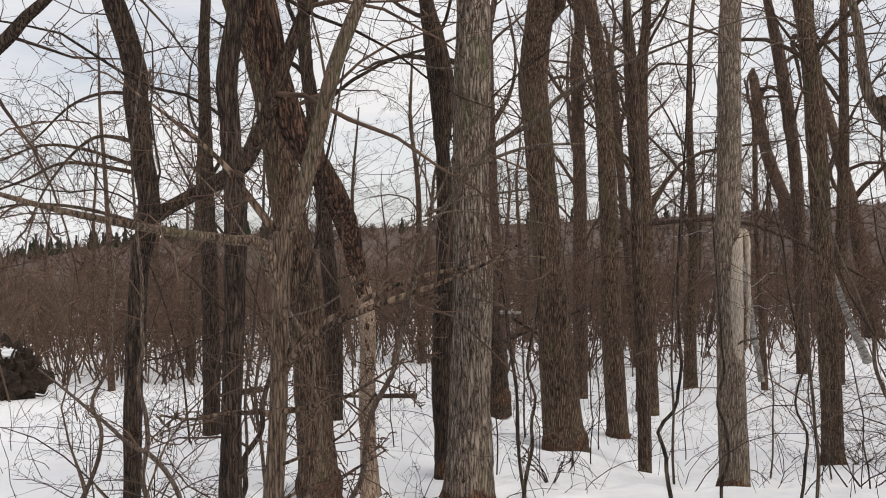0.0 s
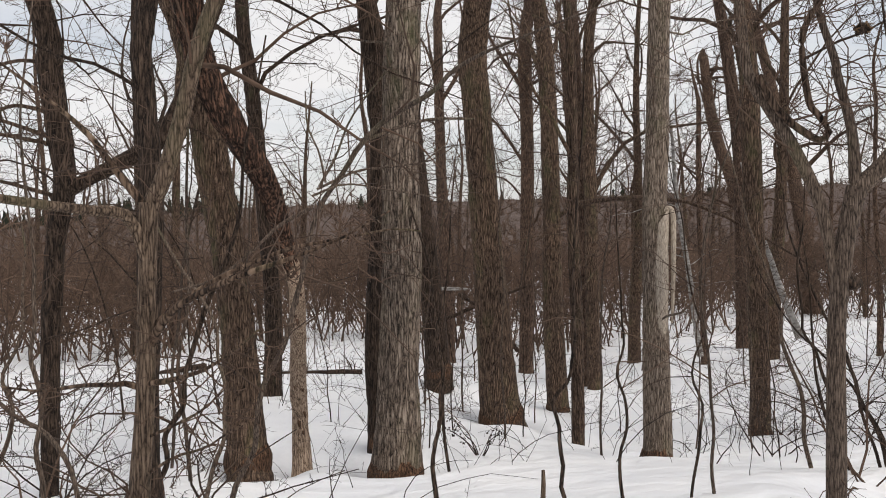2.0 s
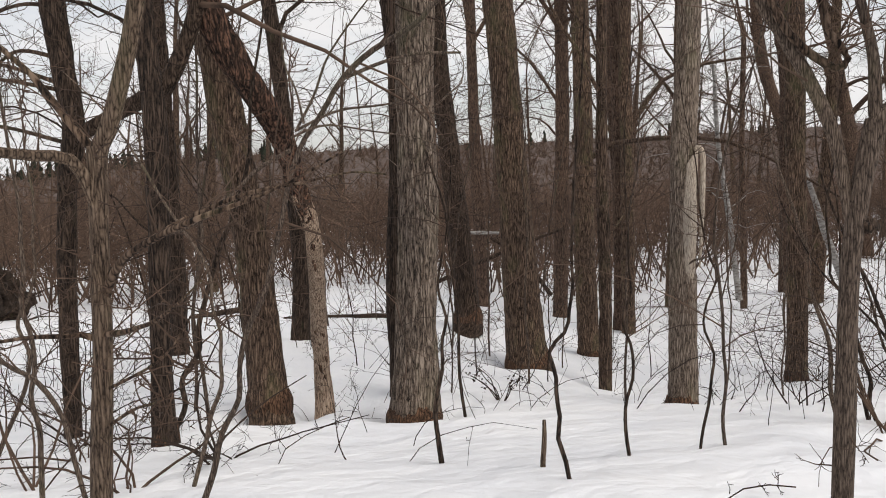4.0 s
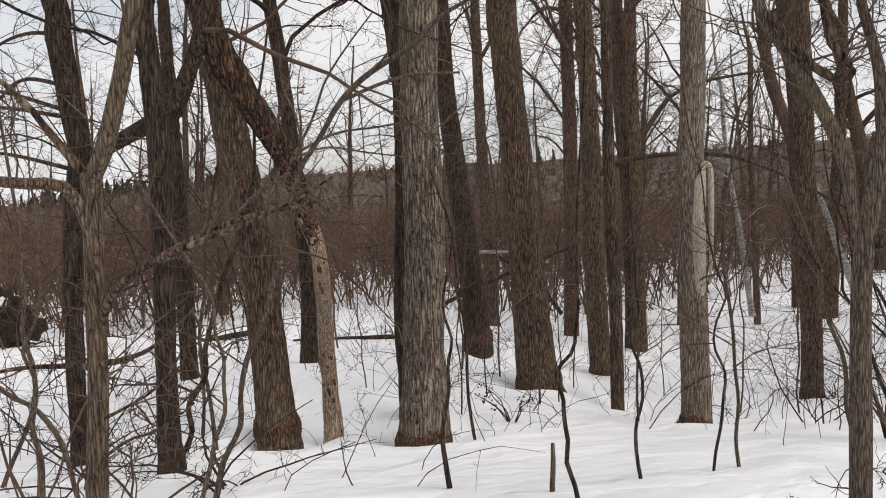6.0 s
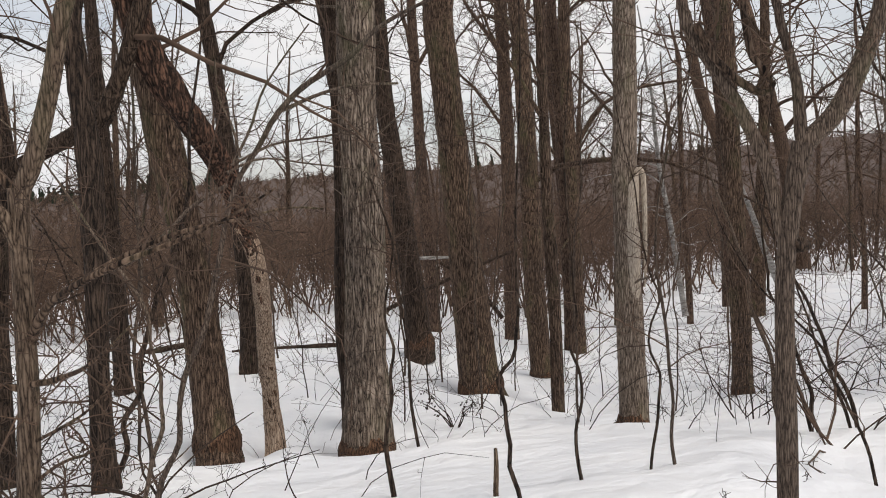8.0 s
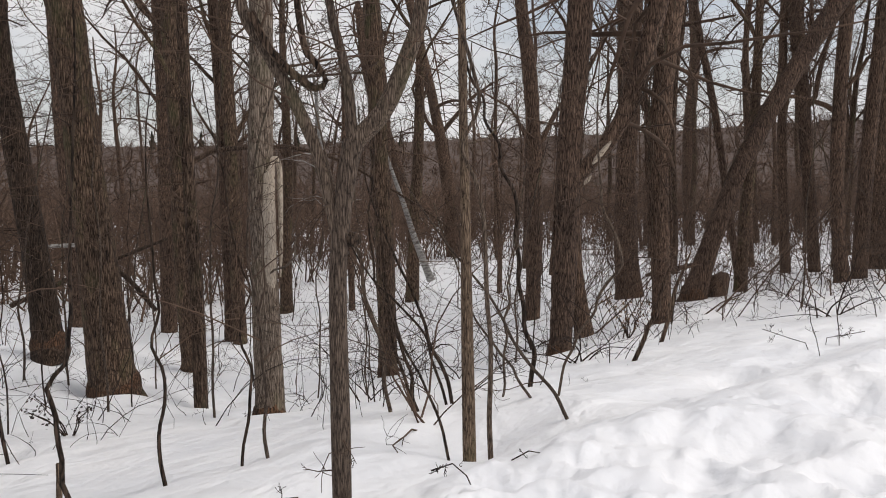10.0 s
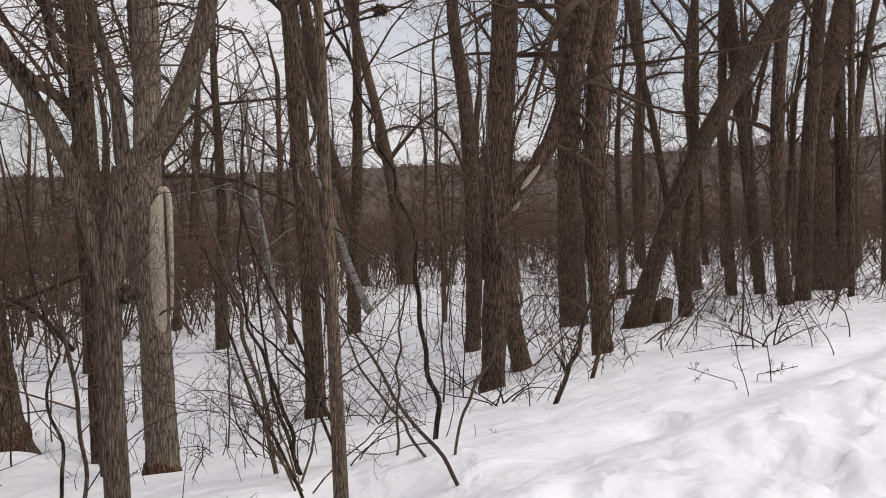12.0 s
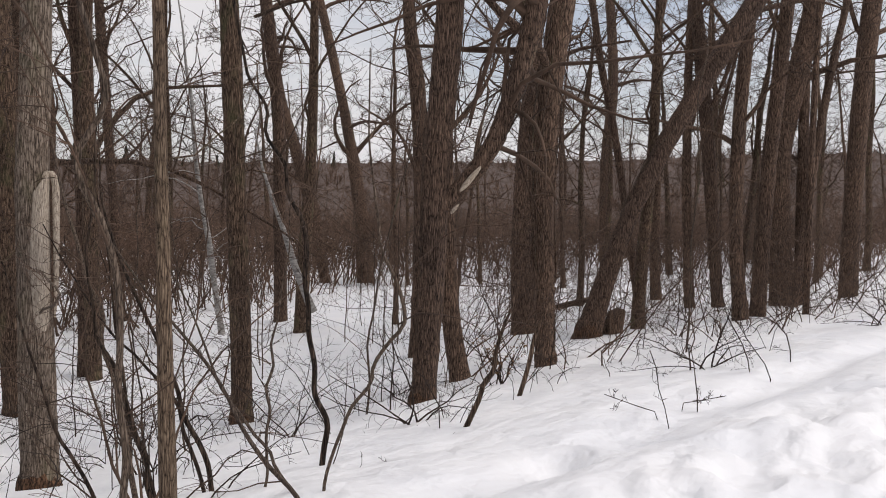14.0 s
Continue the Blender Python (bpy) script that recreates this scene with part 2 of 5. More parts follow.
def tubes(P, R, sides=3):
    """Open tapering tubes along many lines at once: P (n, k, 3), R (n, k). Vertices and quads."""
    n, k, _ = P.shape
    a, b = frames(P)
    th = np.arange(sides) * 2 * np.pi / sides
    ring = P[:, :, None] + R[:, :, None, None] * (np.cos(th)[:, None] * a[:, :, None] + np.sin(th)[:, None] * b[:, :, None])
    v = ring.reshape(-1, 3)
    i = np.arange(n)[:, None, None] * k * sides
    j = np.arange(k - 1)[None, :, None] * sides
    s = np.arange(sides)[None, None]
    p, q = i + j + s, i + j + (s + 1) % sides
    return v, np.stack([p, q, q + sides, p + sides], -1).reshape(-1, 4)


def gather(*pieces):
    vs, fs, n = [], [], 0
    for v, f in pieces:
        vs.append(v)
        fs.append(f + n)
        n += len(v)
    return np.vstack(vs), np.vstack(fs)


def unit(v):
    return v / (np.linalg.norm(v, axis=-1, keepdims=True) + 1e-9)


def sprout(rng, P, R, count, length, spread=0.8, rise=0.25, k=5, thin=0.55, start=0.25, curl=0.35, least=0.0022):
    """count side branches from the lines P, R: they leave at an angle, wander and rise."""
    n, m, _ = P.shape
    who = rng.integers(0, n, count)
    u = start + (1 - start) * rng.random(count) ** 0.8 * 0.98
    f = u * (m - 1)
    i = np.minimum(f.astype(int), m - 2)
    w = (f - i)[:, None]
    base = P[who, i] * (1 - w) + P[who, i + 1] * w
    r0 = (R[who, i] * (1 - w[:, 0]) + R[who, i + 1] * w[:, 0])
    along = unit(P[who, i + 1] - P[who, i])
    side = unit(np.cross(along, rng.normal(size=(count, 3))))
    d = unit(along * (1 - spread) + side * spread + np.array([0, 0, rise]))
    total = np.linalg.norm(P[who, -1] - P[who, 0], axis=1)
    ln = total * rng.uniform(*length, count) * (1.15 - 0.7 * u)
    out_p = np.empty((count, k, 3))
    out_p[:, 0] = base
    bend = rng.normal(size=(count, 3)) * curl * 0.75
    for s in range(1, k):
        d = unit(d + bend + rng.normal(size=(count, 3)) * curl * 0.6 + np.array([0, 0, rise * 0.3]))
        out_p[:, s] = out_p[:, s - 1] + d * (ln / (k - 1))[:, None]
    r1 = np.maximum(r0 * thin * rng.uniform(0.6, 1.0, count), least)
    taper = np.linspace(1, 0.22, k)[None]
    return out_p, np.maximum(r1[:, None] * taper, least * 0.6)


def log_mesh(ctrl, sides, step, seed, ridges=0.012, lumps=0.03, flare=0.0, caps=True):
    """A stem through rows x, y, z, r with ridged, uneven bark."""
    c = np.asarray(ctrl, dtype=float)
    ln = np.linalg.norm(np.diff(c[:, :3], axis=0), axis=1).sum()
    rings = max(6, int(ln / step))
    s = spline(c, rings)
    P, r = s[None, :, :3], np.maximum(s[:, 3], 0.003)
    a, b = frames(P)
    th = np.arange(sides) * 2 * np.pi / sides
    far = np.linspace(0, ln, rings)
    T, Z = np.meshgrid(th / (2 * np.pi), far)
    rr = r[:, None] * np.ones_like(T)
    rr *= 1 + lumps * 2 * (vnoise(T * 5, Z * 1.6, seed, 5) - 0.5) + lumps * (vnoise(T * 11, Z * 4, seed + 3, 11) - 0.5)
    if flare:
        rr *= 1 + flare * 0.6 * np.exp(-far / 0.26)[:, None] * (0.35 + 1.3 * vnoise(T * 6, Z * 0.8, seed + 9, 6))
    if ridges:
        count = max(8, int(2 * np.pi * r.mean() / 0.032))
        n = vnoise(T * count + 0.0, Z * 5, seed + 5, count)
        rr += ridges * (1 - np.abs(2 * n - 1) * 1.6) * np.minimum(1, r[:, None] / 0.09)
    v = P[0][:, None] + rr[:, :, None] * (np.cos(th)[None, :, None] * a[0][:, None] + np.sin(th)[None, :, None] * b[0][:, None])
    v = v.reshape(-1, 3)
    j = np.arange(rings - 1)[:, None] * sides
    q = np.arange(sides)[None]
    p0, p1 = j + q, j + (q + 1) % sides
    f = np.stack([p0, p1, p1 + sides, p0 + sides], -1).reshape(-1, 4)
    if caps:
        for ring, mid in ((0, s[0, :3]), (rings - 1, s[-1, :3])):
            v = np.vstack([v, mid[None]])
            o = ring * sides
            e = np.arange(0, sides, 2)
            fan = np.stack([o + e, o + (e + 1) % sides, o + (e + 2) % sides, np.full(len(e), len(v) - 1)], -1)
            f = np.vstack([f, fan])
    return v, f, s


# ---- the ground: a trodden trail, a slope falling away to a valley, one sheet out to the horizon ----
PROFILE_V = (-60, -6, -4, -0.6, 0.1, 1, 2, 3.2, 4.3, 5.4, 7, 9, 12, 20, 40, 80, 140, 220, 330, 500, 1500)
PROFILE_Z = (0.6, 0.25, 0.2, 0.2, 0.06, -0.15, -0.40, -0.66, -0.98, -1.18, -1.5, -1.72, -1.95, -2.4, -3.2, -4.0, -4.5, -5, -6, -9, -40)
SIDE_X = (-4, -1.5, 0.5, 1.6, 2.8, 4.5, 6, 8, 10, 14)
SIDE_Z = (0.5, 0.45, 0.35, 0.15, -0.15, -0.3, -0.35, -0.15, 0.1, 0.2)
MOUNDS = [(0.22, 7.36, -0.13, 0.9), (1.66, 10.57, 0.11, 0.9), (2.68, 10.08, -0.08, 0.9), (3.05, 7.9, -0.08, 0.9), (5.94, 11.44, 0.03, 0.9), (-0.85, 8.29, -0.24, 0.9), (-1.22, 7.24, 0.07, 0.9), (0.93, 14.22, 0.24, 0.9), (7.4, 8.62, -0.04, 0.9), (10.02, 9.33, 0.07, 0.9), (-1.89, 12.2, 0.2, 0.9), (3.3, 4.01, -0.11, 0.5)]   # x, y, height, width of low swells and hollows


WELLS = [(0.20, 7.34, 0.24), (1.66, 10.57, 0.28), (-1.31, 7.59, 0.19), (3.05, 7.92, 0.15), (-0.87, 8.34, 0.11), (7.44, 8.69, 0.15), (10.14, 9.47, 0.15), (0.91, 13.39, 0.22), (5.99, 11.56, 0.15)]   # x, y, radius where the snow has shrunk from a trunk


def beyond(x, y):
    """How far a place lies past the edge of the trail."""
    return y - (3.4 + 0.16 * (x - 2))


def slope_at(x, y):
    x, y = np.asarray(x, dtype=float), np.asarray(y, dtype=float)
    z = 0
    for d in (-0.4, -0.2, 0, 0.2, 0.4):
        v = beyond(x, y + d)
        k = np.clip((v - 2) / 6, 0, 1)
        k = k * k * (3 - 2 * k) * (1 - 0.6 * np.clip((v - 12) / 15, 0, 1))
        z = z + np.interp(v, PROFILE_V, PROFILE_Z) + k * np.interp(x, SIDE_X, SIDE_Z)
    z = z / 5
    for mx, my, dz, s in MOUNDS:
        z = z + dz * np.exp(-((x - mx) ** 2 + (y - my) ** 2) / (2 * s * s))
    return z


def snow_at(x, y):
    """Height of the snow with its hummocks and, on the trail, its trodden roughness."""
    x, y = np.asarray(x, dtype=float), np.asarray(y, dtype=float)
    v = beyond(x, y)
    z = slope_at(x, y)
    near = np.clip(1.5 - v / 60, 0.15, 1)
    z = z + 0.12 * near * (fbm(x * 0.55, y * 0.55, 3) - 0.5) + 0.03 * (fbm(x * 2.3, y * 2.3, 8) - 0.5)
    trod = np.clip((-0.25 - v + 0.9 * (vnoise(x * 0.8, y * 0.8, 17) - 0.5)) / 0.7, 0, 1)
    chunks = np.abs(fbm(x * 2.6, y * 2.6, 21, 5) - 0.5) * 2
    z = z + trod * (0.17 * (0.35 - chunks) + 0.06 * (vnoise(x * 5, y * 5, 31) - 0.5) + 0.03 * (vnoise(x * 11, y * 11, 33) - 0.5)) + 0.05 * trod
    edge = np.exp(-((v + 0.16 - 0.03 * np.clip(x - 5, -2, 5)) / 0.3) ** 2)
    z = z - 0.12 * edge * (0.45 + 0.75 * vnoise(x * 0.9, y * 0.9, 41)) * np.clip((x - 1.0) / 2.5, 0.2, 1)
    for mx, my, dz, s in MOUNDS:
        d2 = (x - mx) ** 2 + (y - my) ** 2
        z = z - 0.13 * np.exp(-d2 / 0.16) + 0.05 * np.exp(-(np.sqrt(d2) - 0.85) ** 2 / 0.09)
    for mx, my, r in WELLS:
        d = np.hypot(x - mx, y - my)
        z = z - 0.09 * np.exp(-(np.maximum(d - r, 0) / 0.22) ** 2)
    for px, py, r, dz in ((5.6, 3.85, 0.14, 0.13), (5.45, 3.8, 0.12, -0.10), (7.4, 4.6, 0.15, -0.08), (6.6, 4.2, 0.1, 0.05), (4.9, 2.6, 0.2, -0.08),
                          (6.0, 2.9, 0.2, -0.09), (7.0, 3.3, 0.2, -0.09), (8.2, 3.7, 0.22, -0.08)):
        z = z + dz * np.exp(-((x - px) ** 2 + (y - py) ** 2) / (2 * r * r))
    return z


def snow_z(x, y):
    return float(snow_at(x, y))


def sheet(name, rings, angles, height, mat, centre=(1.2, 0.4)):
    rr, aa = np.meshgrid(rings, angles, indexing="ij")
    x, y = centre[0] + rr * np.sin(aa), centre[1] + rr * np.cos(aa)
    z = height(x, y, rr, aa)
    n, m = rr.shape
    v = np.stack([x, y, z], -1).reshape(-1, 3)
    i, j = np.meshgrid(np.arange(n - 1), np.arange(m), indexing="ij")
    p, q = i * m + j, i * m + (j + 1) % m
    f = np.stack([p, p + m, q + m, q], -1).reshape(-1, 4)
    return v, f


def view_angles(dense, rest):
    front = np.linspace(radians(-48), radians(82), dense, endpoint=False)
    back = np.linspace(radians(82), radians(312), rest, endpoint=False)
    return np.concatenate([front, back])


rings = 0.25 * np.exp(np.linspace(0, math.log(1500 / 0.25), 500))
v, f = sheet("ground", rings, view_angles(380, 100), lambda x, y, r, a: snow_at(x, y), SNOW)
mid = len(v)
v = np.vstack([v, [[1.2, 0.4, snow_z(1.2, 0.4)]]])
m = 480
ring0 = np.arange(0, m, 2)
f = np.vstack([f, np.stack([ring0, (ring0 + 1) % m, (ring0 + 2) % m, np.full(len(ring0), mid)], -1)])
tagged(link_mesh("ground", v, f, SNOW), "deep trodden and drifted snow over a wooded slope", "ground", kind="structure")

# far wooded hillside across the valley
RIDGE_BEARING = (-180, -48, -30, -27, -20, -7, 7, 22, 42, 50, 62, 90, 180)
RIDGE_RISE = (0.2, -0.2, 0.1, 0.6, 1.3, 1.7, 1.85, 2.15, 2.7, 3.1, 3.45, 3.6, 0.2)


def woods_at(x, y, r, a):
    bearing = np.degrees((a + np.pi) % (2 * np.pi) - np.pi)
    top = np.interp(bearing, RIDGE_BEARING, RIDGE_RISE) - 0.12
    u = np.clip((r - 95) / 305, 0, 1)
    rise = -2.2 + (top + 2.2) * np.sin(u * np.pi / 2) ** 0.8
    z = 1.55 + r * np.tan(np.radians(rise))
    z = np.where(r > 400, z - (r - 400) * 0.12, z)
    z = np.where(r < 94, -7, z)
    lumps = (fbm(x * 0.11, y * 0.11, 5, 3) - 0.5) * 3.2 + (vnoise(x * 0.5, y * 0.5, 6) - 0.5) * 1.6
    return z + lumps * np.clip((r - 90) / 60, 0.1, 1)


rings = np.concatenate([np.linspace(92, 400, 90), np.linspace(410, 640, 12)])
v, f = sheet("far_woods", rings, view_angles(440, 60), woods_at, CANOPY)
tagged(link_mesh("far_woods", v, f, CANOPY, smooth=False), "brown leafless woods covering the far hillside", "woods", kind="stuff")


# ---- trees ----
def line_of(ctrl, count=14):
    s = spline(ctrl, count)
    return s[None, :, :3], s[None, :, 3]


def grown(ctrl, height, rng, taper=0.3, sway=0.35):
    """The stem's rows carried on up to the tree's height, and down under the snow."""
    c = [np.array(p, dtype=float) for p in ctrl]
    foot = c[0].copy()
    foot[:3] -= unit(c[1][:3] - c[0][:3]) * 0.28
    top, d = c[-1], unit(c[-1][:3] - c[-2][:3])
    left = height - (top[2] - c[0][2])
    steps = 4
    for k in range(steps if left > 0.3 else 0):
        d = unit(d + rng.normal(size=3) * sway * 0.3 + np.array([0, 0, 0.12]))
        p = c[-1].copy()
        p[:3] += d * left / steps
        p[3] = top[3] * (1 - (1 - taper) * (k + 1) / steps)
        c.append(p)
    return [foot] + c


def brush_of(rng, p, r, many, least=0.0022, rise=0.1, finest=True, kf=3):
    """Two finer orders of shoots on the branches p, r."""
    q, t = sprout(rng, p, r, many, (0.3, 0.65), 0.72, rise, 4, 0.6, 0.12, 0.4, least)
    w, u = sprout(rng, q, t, many * 2 if finest else 0, (0.25, 0.6), 0.7, rise * 0.6, kf, 0.65, 0.1, 0.4, least)
    return [tubes(q, t, 3)] + ([tubes(w, u, 3)] if finest else [])


def add_twigs(rng, lines, parent, at, amount, mat, least=0.0022, rise=0.1, own=False, sizes=(0.3, 0.7), finest=True):
    """Branches and twigs on the given lines; own: each branch a part of its own."""
    pieces = []
    for (P, R), n in zip(lines, amount):
        if n <= 0:
            continue
        p1, r1 = sprout(rng, P, R, n, sizes, 0.78, rise, 7, 0.5, 0.2, 0.36, least=least * 1.3)
        if own:
            for k in range(n):
                link_mesh("branch", *tubes(p1[k:k + 1], r1[k:k + 1], 5), mat, parent, at=at)
        else:
            pieces.append(tubes(p1, r1, 4))
        pieces += brush_of(rng, p1, r1, n * 5, least, rise, finest, 3 if own else 2)
    if pieces:
        tagged(link_mesh("twig_spray", *gather(*pieces), mat, parent, at=at), kind="stuff")


def boughs(rng, P, R, base, count, reach, low, high, bark, mat, parent, at, fine):
    """Long thin side branches off a trunk between two heights: they leave almost level, wander and carry twigs."""
    z = P[0, :, 2]
    level = base + rng.uniform(low, high, count)
    foot = np.stack([np.interp(level, z, P[0, :, k]) for k in range(3)], -1)
    thick = np.interp(level, z, R[0])
    k = 11
    turn = rng.uniform(0, 2 * np.pi, count)
    d = np.stack([np.cos(turn), np.sin(turn), rng.uniform(-0.05, 0.75, count)], -1)
    ln = rng.uniform(*reach, count)
    bend = rng.normal(size=(count, 3)) * np.array([0.09, 0.09, 0.07])
    Q = np.empty((count, k, 3))
    Q[:, 0] = foot
    for s in range(1, k):
        d = unit(d + bend + rng.normal(size=(count, 3)) * 0.19)
        Q[:, s] = Q[:, s - 1] + d * (ln / (k - 1))[:, None]
    r0 = np.minimum(thick * 0.35, ln * rng.uniform(0.0028, 0.0058, count)) + fine
    S = np.maximum(r0[:, None] * np.linspace(1, 0.2, k)[None], fine * 0.8)
    for j in range(count):
        link_mesh("branch", *tubes(Q[j:j + 1], S[j:j + 1], 5), bark, parent, at=at)
    p, r = sprout(rng, Q, S, count * 9, (0.15, 0.42), 0.72, 0.06, 6, 0.6, 0.12, 0.32, fine)
    q, t = sprout(rng, p, r, count * 26, (0.25, 0.6), 0.7, 0.04, 4, 0.65, 0.1, 0.36, fine)
    tagged(link_mesh("twig_spray", *gather(tubes(p, r, 3), tubes(q, t, 3)), mat, parent, at=at), kind="stuff")


def collar(rows, seed, parent, at, tall=0.16):
    """The bare damp foot of a trunk, where the snow has shrunk back from it, with a ragged upper edge."""
    c = np.asarray(rows, dtype=float)
    up = unit(c[1, :3] - c[0, :3])
    r = c[0, 3]
    ctrl = [(*(c[0, :3] + up * h), r * k) for h, k in ((-0.25, 0.80), (-0.12, 1.02), (-0.02, 1.15), (0.07, 1.14), (tall, 0.98))]
    v, f, s = log_mesh(ctrl, 36, 0.03, seed + 21, 0.012, 0.12, caps=False)
    th = np.tile(np.arange(36) / 36, len(v) // 36)
    lift = np.clip((v[:, 2] - c[0, 2]) / tall, 0, 1)
    v[:, 2] += lift * tall * 0.9 * (vnoise(th * 9, th * 0 + seed, seed, 9) - 0.45)
    link_mesh("root_collar", v, f, BARK_COLLAR, parent, "damp brown bark at the foot", at=at)


def tree(label, ctrl, height, bark, seed, limbs=7, twigs=40, sides=36, step=0.07, low=0.35, extra=(), ridges=0.012, flare=0.6, group="",
         twig_mat=None, fine=0.0024, shoots=34, reach=(0.22, 0.42), name="tree", sway=0.35, side=7, out=(0.9, 2.8), foot=True):
    """A bare tree: trunk, limbs, twigs. extra: limbs with a course of their own, rows x, y, z, r."""
    rng = np.random.default_rng(seed)
    at = np.array(ctrl[0][:3], dtype=float)
    ob = base_at(name, at, label, "tree", group)
    full = grown(ctrl, height, rng, sway=sway)
    v, f, s = log_mesh(full, sides, step, seed, ridges, 0.035, flare)
    link_mesh("trunk", v, f, bark, ob, at=at)
    P, R = line_of(full, 24)
    if side:
        boughs(rng, P, R, at[2], side, out, 1.4, min(7.0, height * 0.6), bark, twig_mat or TWIG, ob, at, fine)
    if foot and sides >= 28 and ctrl[0][3] > 0.08:
        collar(ctrl, seed, ob, at)
    lines, amount = [], []
    for e in extra:
        tip = np.array(e[-1], dtype=float)
        d = unit(tip[:3] - np.array(e[-2][:3]))
        more = list(e)
        for k in (1, 2, 3):
            d = unit(d + rng.normal(size=3) * 0.15 + np.array([0, 0, 0.1]))
            p = np.array(more[-1], dtype=float)
            p[:3] += d * min(0.9, tip[3] * 18)
            p[3] = tip[3] * (1 - 0.27 * k)
            more.append(p)
        v, f, s = log_mesh(more, max(8, sides // 2), step, seed + 7, ridges * 0.6, 0.05)
        link_mesh("limb", v, f, bark if e[0][3] >= 0.02 else BARK_BROWN, ob, at=at)
        lines.append((s[None, ::max(1, len(s) // 14), :3], s[None, ::max(1, len(s) // 14), 3]))
        amount.append(int(twigs * 0.3))
    if limbs:
        p1, r1 = sprout(rng, P, R, limbs, reach, 0.62, 0.22, 9, 0.5, low, 0.28, 0.008)
        for k in range(limbs):
            v, f = tubes(p1[k:k + 1], r1[k:k + 1], 8 if sides > 10 else 5)
            link_mesh("limb", v, f, bark, ob, at=at)
        lines.append((p1, r1))
        amount.append(twigs)
    lines.append((P, R * 0.25))
    amount.append(shoots)
    if ctrl[0][3] < 0.05:
        lines = [(p, r * 0.5) for p, r in lines]
    add_twigs(rng, lines[:-1], ob, at, amount[:-1], twig_mat or TWIG, own=sides >= 28, finest=sides > 10 or limbs == 8, least=fine)
    if shoots:
        # thin low shoots off the trunk itself
        p, r = sprout(rng, P, np.minimum(R * 0.2, 0.011), shoots, (0.06, 0.17), 0.92, -0.02, 5, 0.7, 0.10, 0.3, fine)
        q, t = sprout(rng, p, r, shoots * 4, (0.25, 0.6), 0.75, 0.03, 4, 0.6, 0.15, 0.35, fine)
        tagged(link_mesh("shoot_spray", *gather(tubes(p, r, 4), tubes(q, t, 3)), twig_mat or TWIG, ob, at=at), kind="stuff")
    return ob


def sapling(label, ctrl, seed, bark=None, top=0.6, shoots=8, twig_mat=None, name="sapling", group="saplings in the snow", sides=8):
    rng = np.random.default_rng(seed)
    at = np.array(ctrl[0][:3], dtype=float)
    ob = base_at(name, at, label, "sapling", group)
    h = ctrl[-1][2] - ctrl[0][2]
    ctrl = [(x, y, z, r * 0.8) for x, y, z, r in ctrl]
    if h > 0.5:
        c = spline(ctrl, 2 * len(ctrl) + 1)
        c[1:-1, :2] += rng.normal(size=(len(c) - 2, 2)) * 0.014 * min(h, 1.5)
        ctrl = [tuple(p) for p in c]
    full = grown(ctrl, h + top, rng, 0.35) if top else [np.array(ctrl[0]) - np.array([0, 0, 0.2, 0])] + list(ctrl)
    v, f, s = log_mesh(full, sides, 0.06 if sides > 6 else 0.18, seed, 0.001, 0.06)
    link_mesh("stem", v, f, bark or BARK_YOUNG, ob, at=at)
    if shoots:
        P, R = line_of(full, 16)
        p, r = sprout(rng, P, R, shoots, (0.16, 0.4), 0.72, 0.12, 6, 0.55, 0.2, 0.3)
        q, t = sprout(rng, p, r, shoots * 5, (0.3, 0.65), 0.7, 0.06, 4, 0.6, 0.12, 0.4)
        tagged(link_mesh("twig_spray", *gather(tubes(p, r, 4), tubes(q, t, 3)), twig_mat or TWIG, ob, at=at), kind="stuff")
    return ob


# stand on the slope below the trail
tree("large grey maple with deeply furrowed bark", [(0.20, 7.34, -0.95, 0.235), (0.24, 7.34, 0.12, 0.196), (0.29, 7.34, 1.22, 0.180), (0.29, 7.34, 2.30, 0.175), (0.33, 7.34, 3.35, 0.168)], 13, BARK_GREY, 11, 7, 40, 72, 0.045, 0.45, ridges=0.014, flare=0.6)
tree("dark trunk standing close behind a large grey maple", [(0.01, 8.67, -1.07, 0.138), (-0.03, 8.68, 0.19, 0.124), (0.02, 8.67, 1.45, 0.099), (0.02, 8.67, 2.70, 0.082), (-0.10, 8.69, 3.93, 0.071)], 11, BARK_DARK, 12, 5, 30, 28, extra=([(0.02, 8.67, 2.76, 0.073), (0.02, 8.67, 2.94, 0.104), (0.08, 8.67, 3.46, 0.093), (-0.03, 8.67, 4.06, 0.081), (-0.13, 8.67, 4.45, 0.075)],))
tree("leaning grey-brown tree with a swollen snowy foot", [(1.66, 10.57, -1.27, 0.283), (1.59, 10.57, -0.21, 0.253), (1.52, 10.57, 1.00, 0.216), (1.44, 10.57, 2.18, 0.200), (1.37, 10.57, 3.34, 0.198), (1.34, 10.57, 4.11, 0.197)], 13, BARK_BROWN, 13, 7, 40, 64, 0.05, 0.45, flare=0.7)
tree("straight slim dark brown tree", [(3.40, 18.87, -2.31, 0.177), (3.46, 18.87, 0.50, 0.175), (3.50, 18.87, 3.31, 0.161), (3.48, 18.87, 6.07, 0.159)], 13, BARK_RED_LIT, 14, 7, 60, 20, low=0.28, fine=0.004)
tree("straight brown tree in a close cluster", [(3.16, 13.71, -1.98, 0.184), (3.07, 13.71, -0.03, 0.182), (3.07, 13.71, 1.92, 0.162), (3.02, 13.71, 3.85, 0.151), (2.97, 13.71, 4.80, 0.142)], 13, BARK_BROWN, 15, 6, 50, 28, low=0.28, fine=0.003)
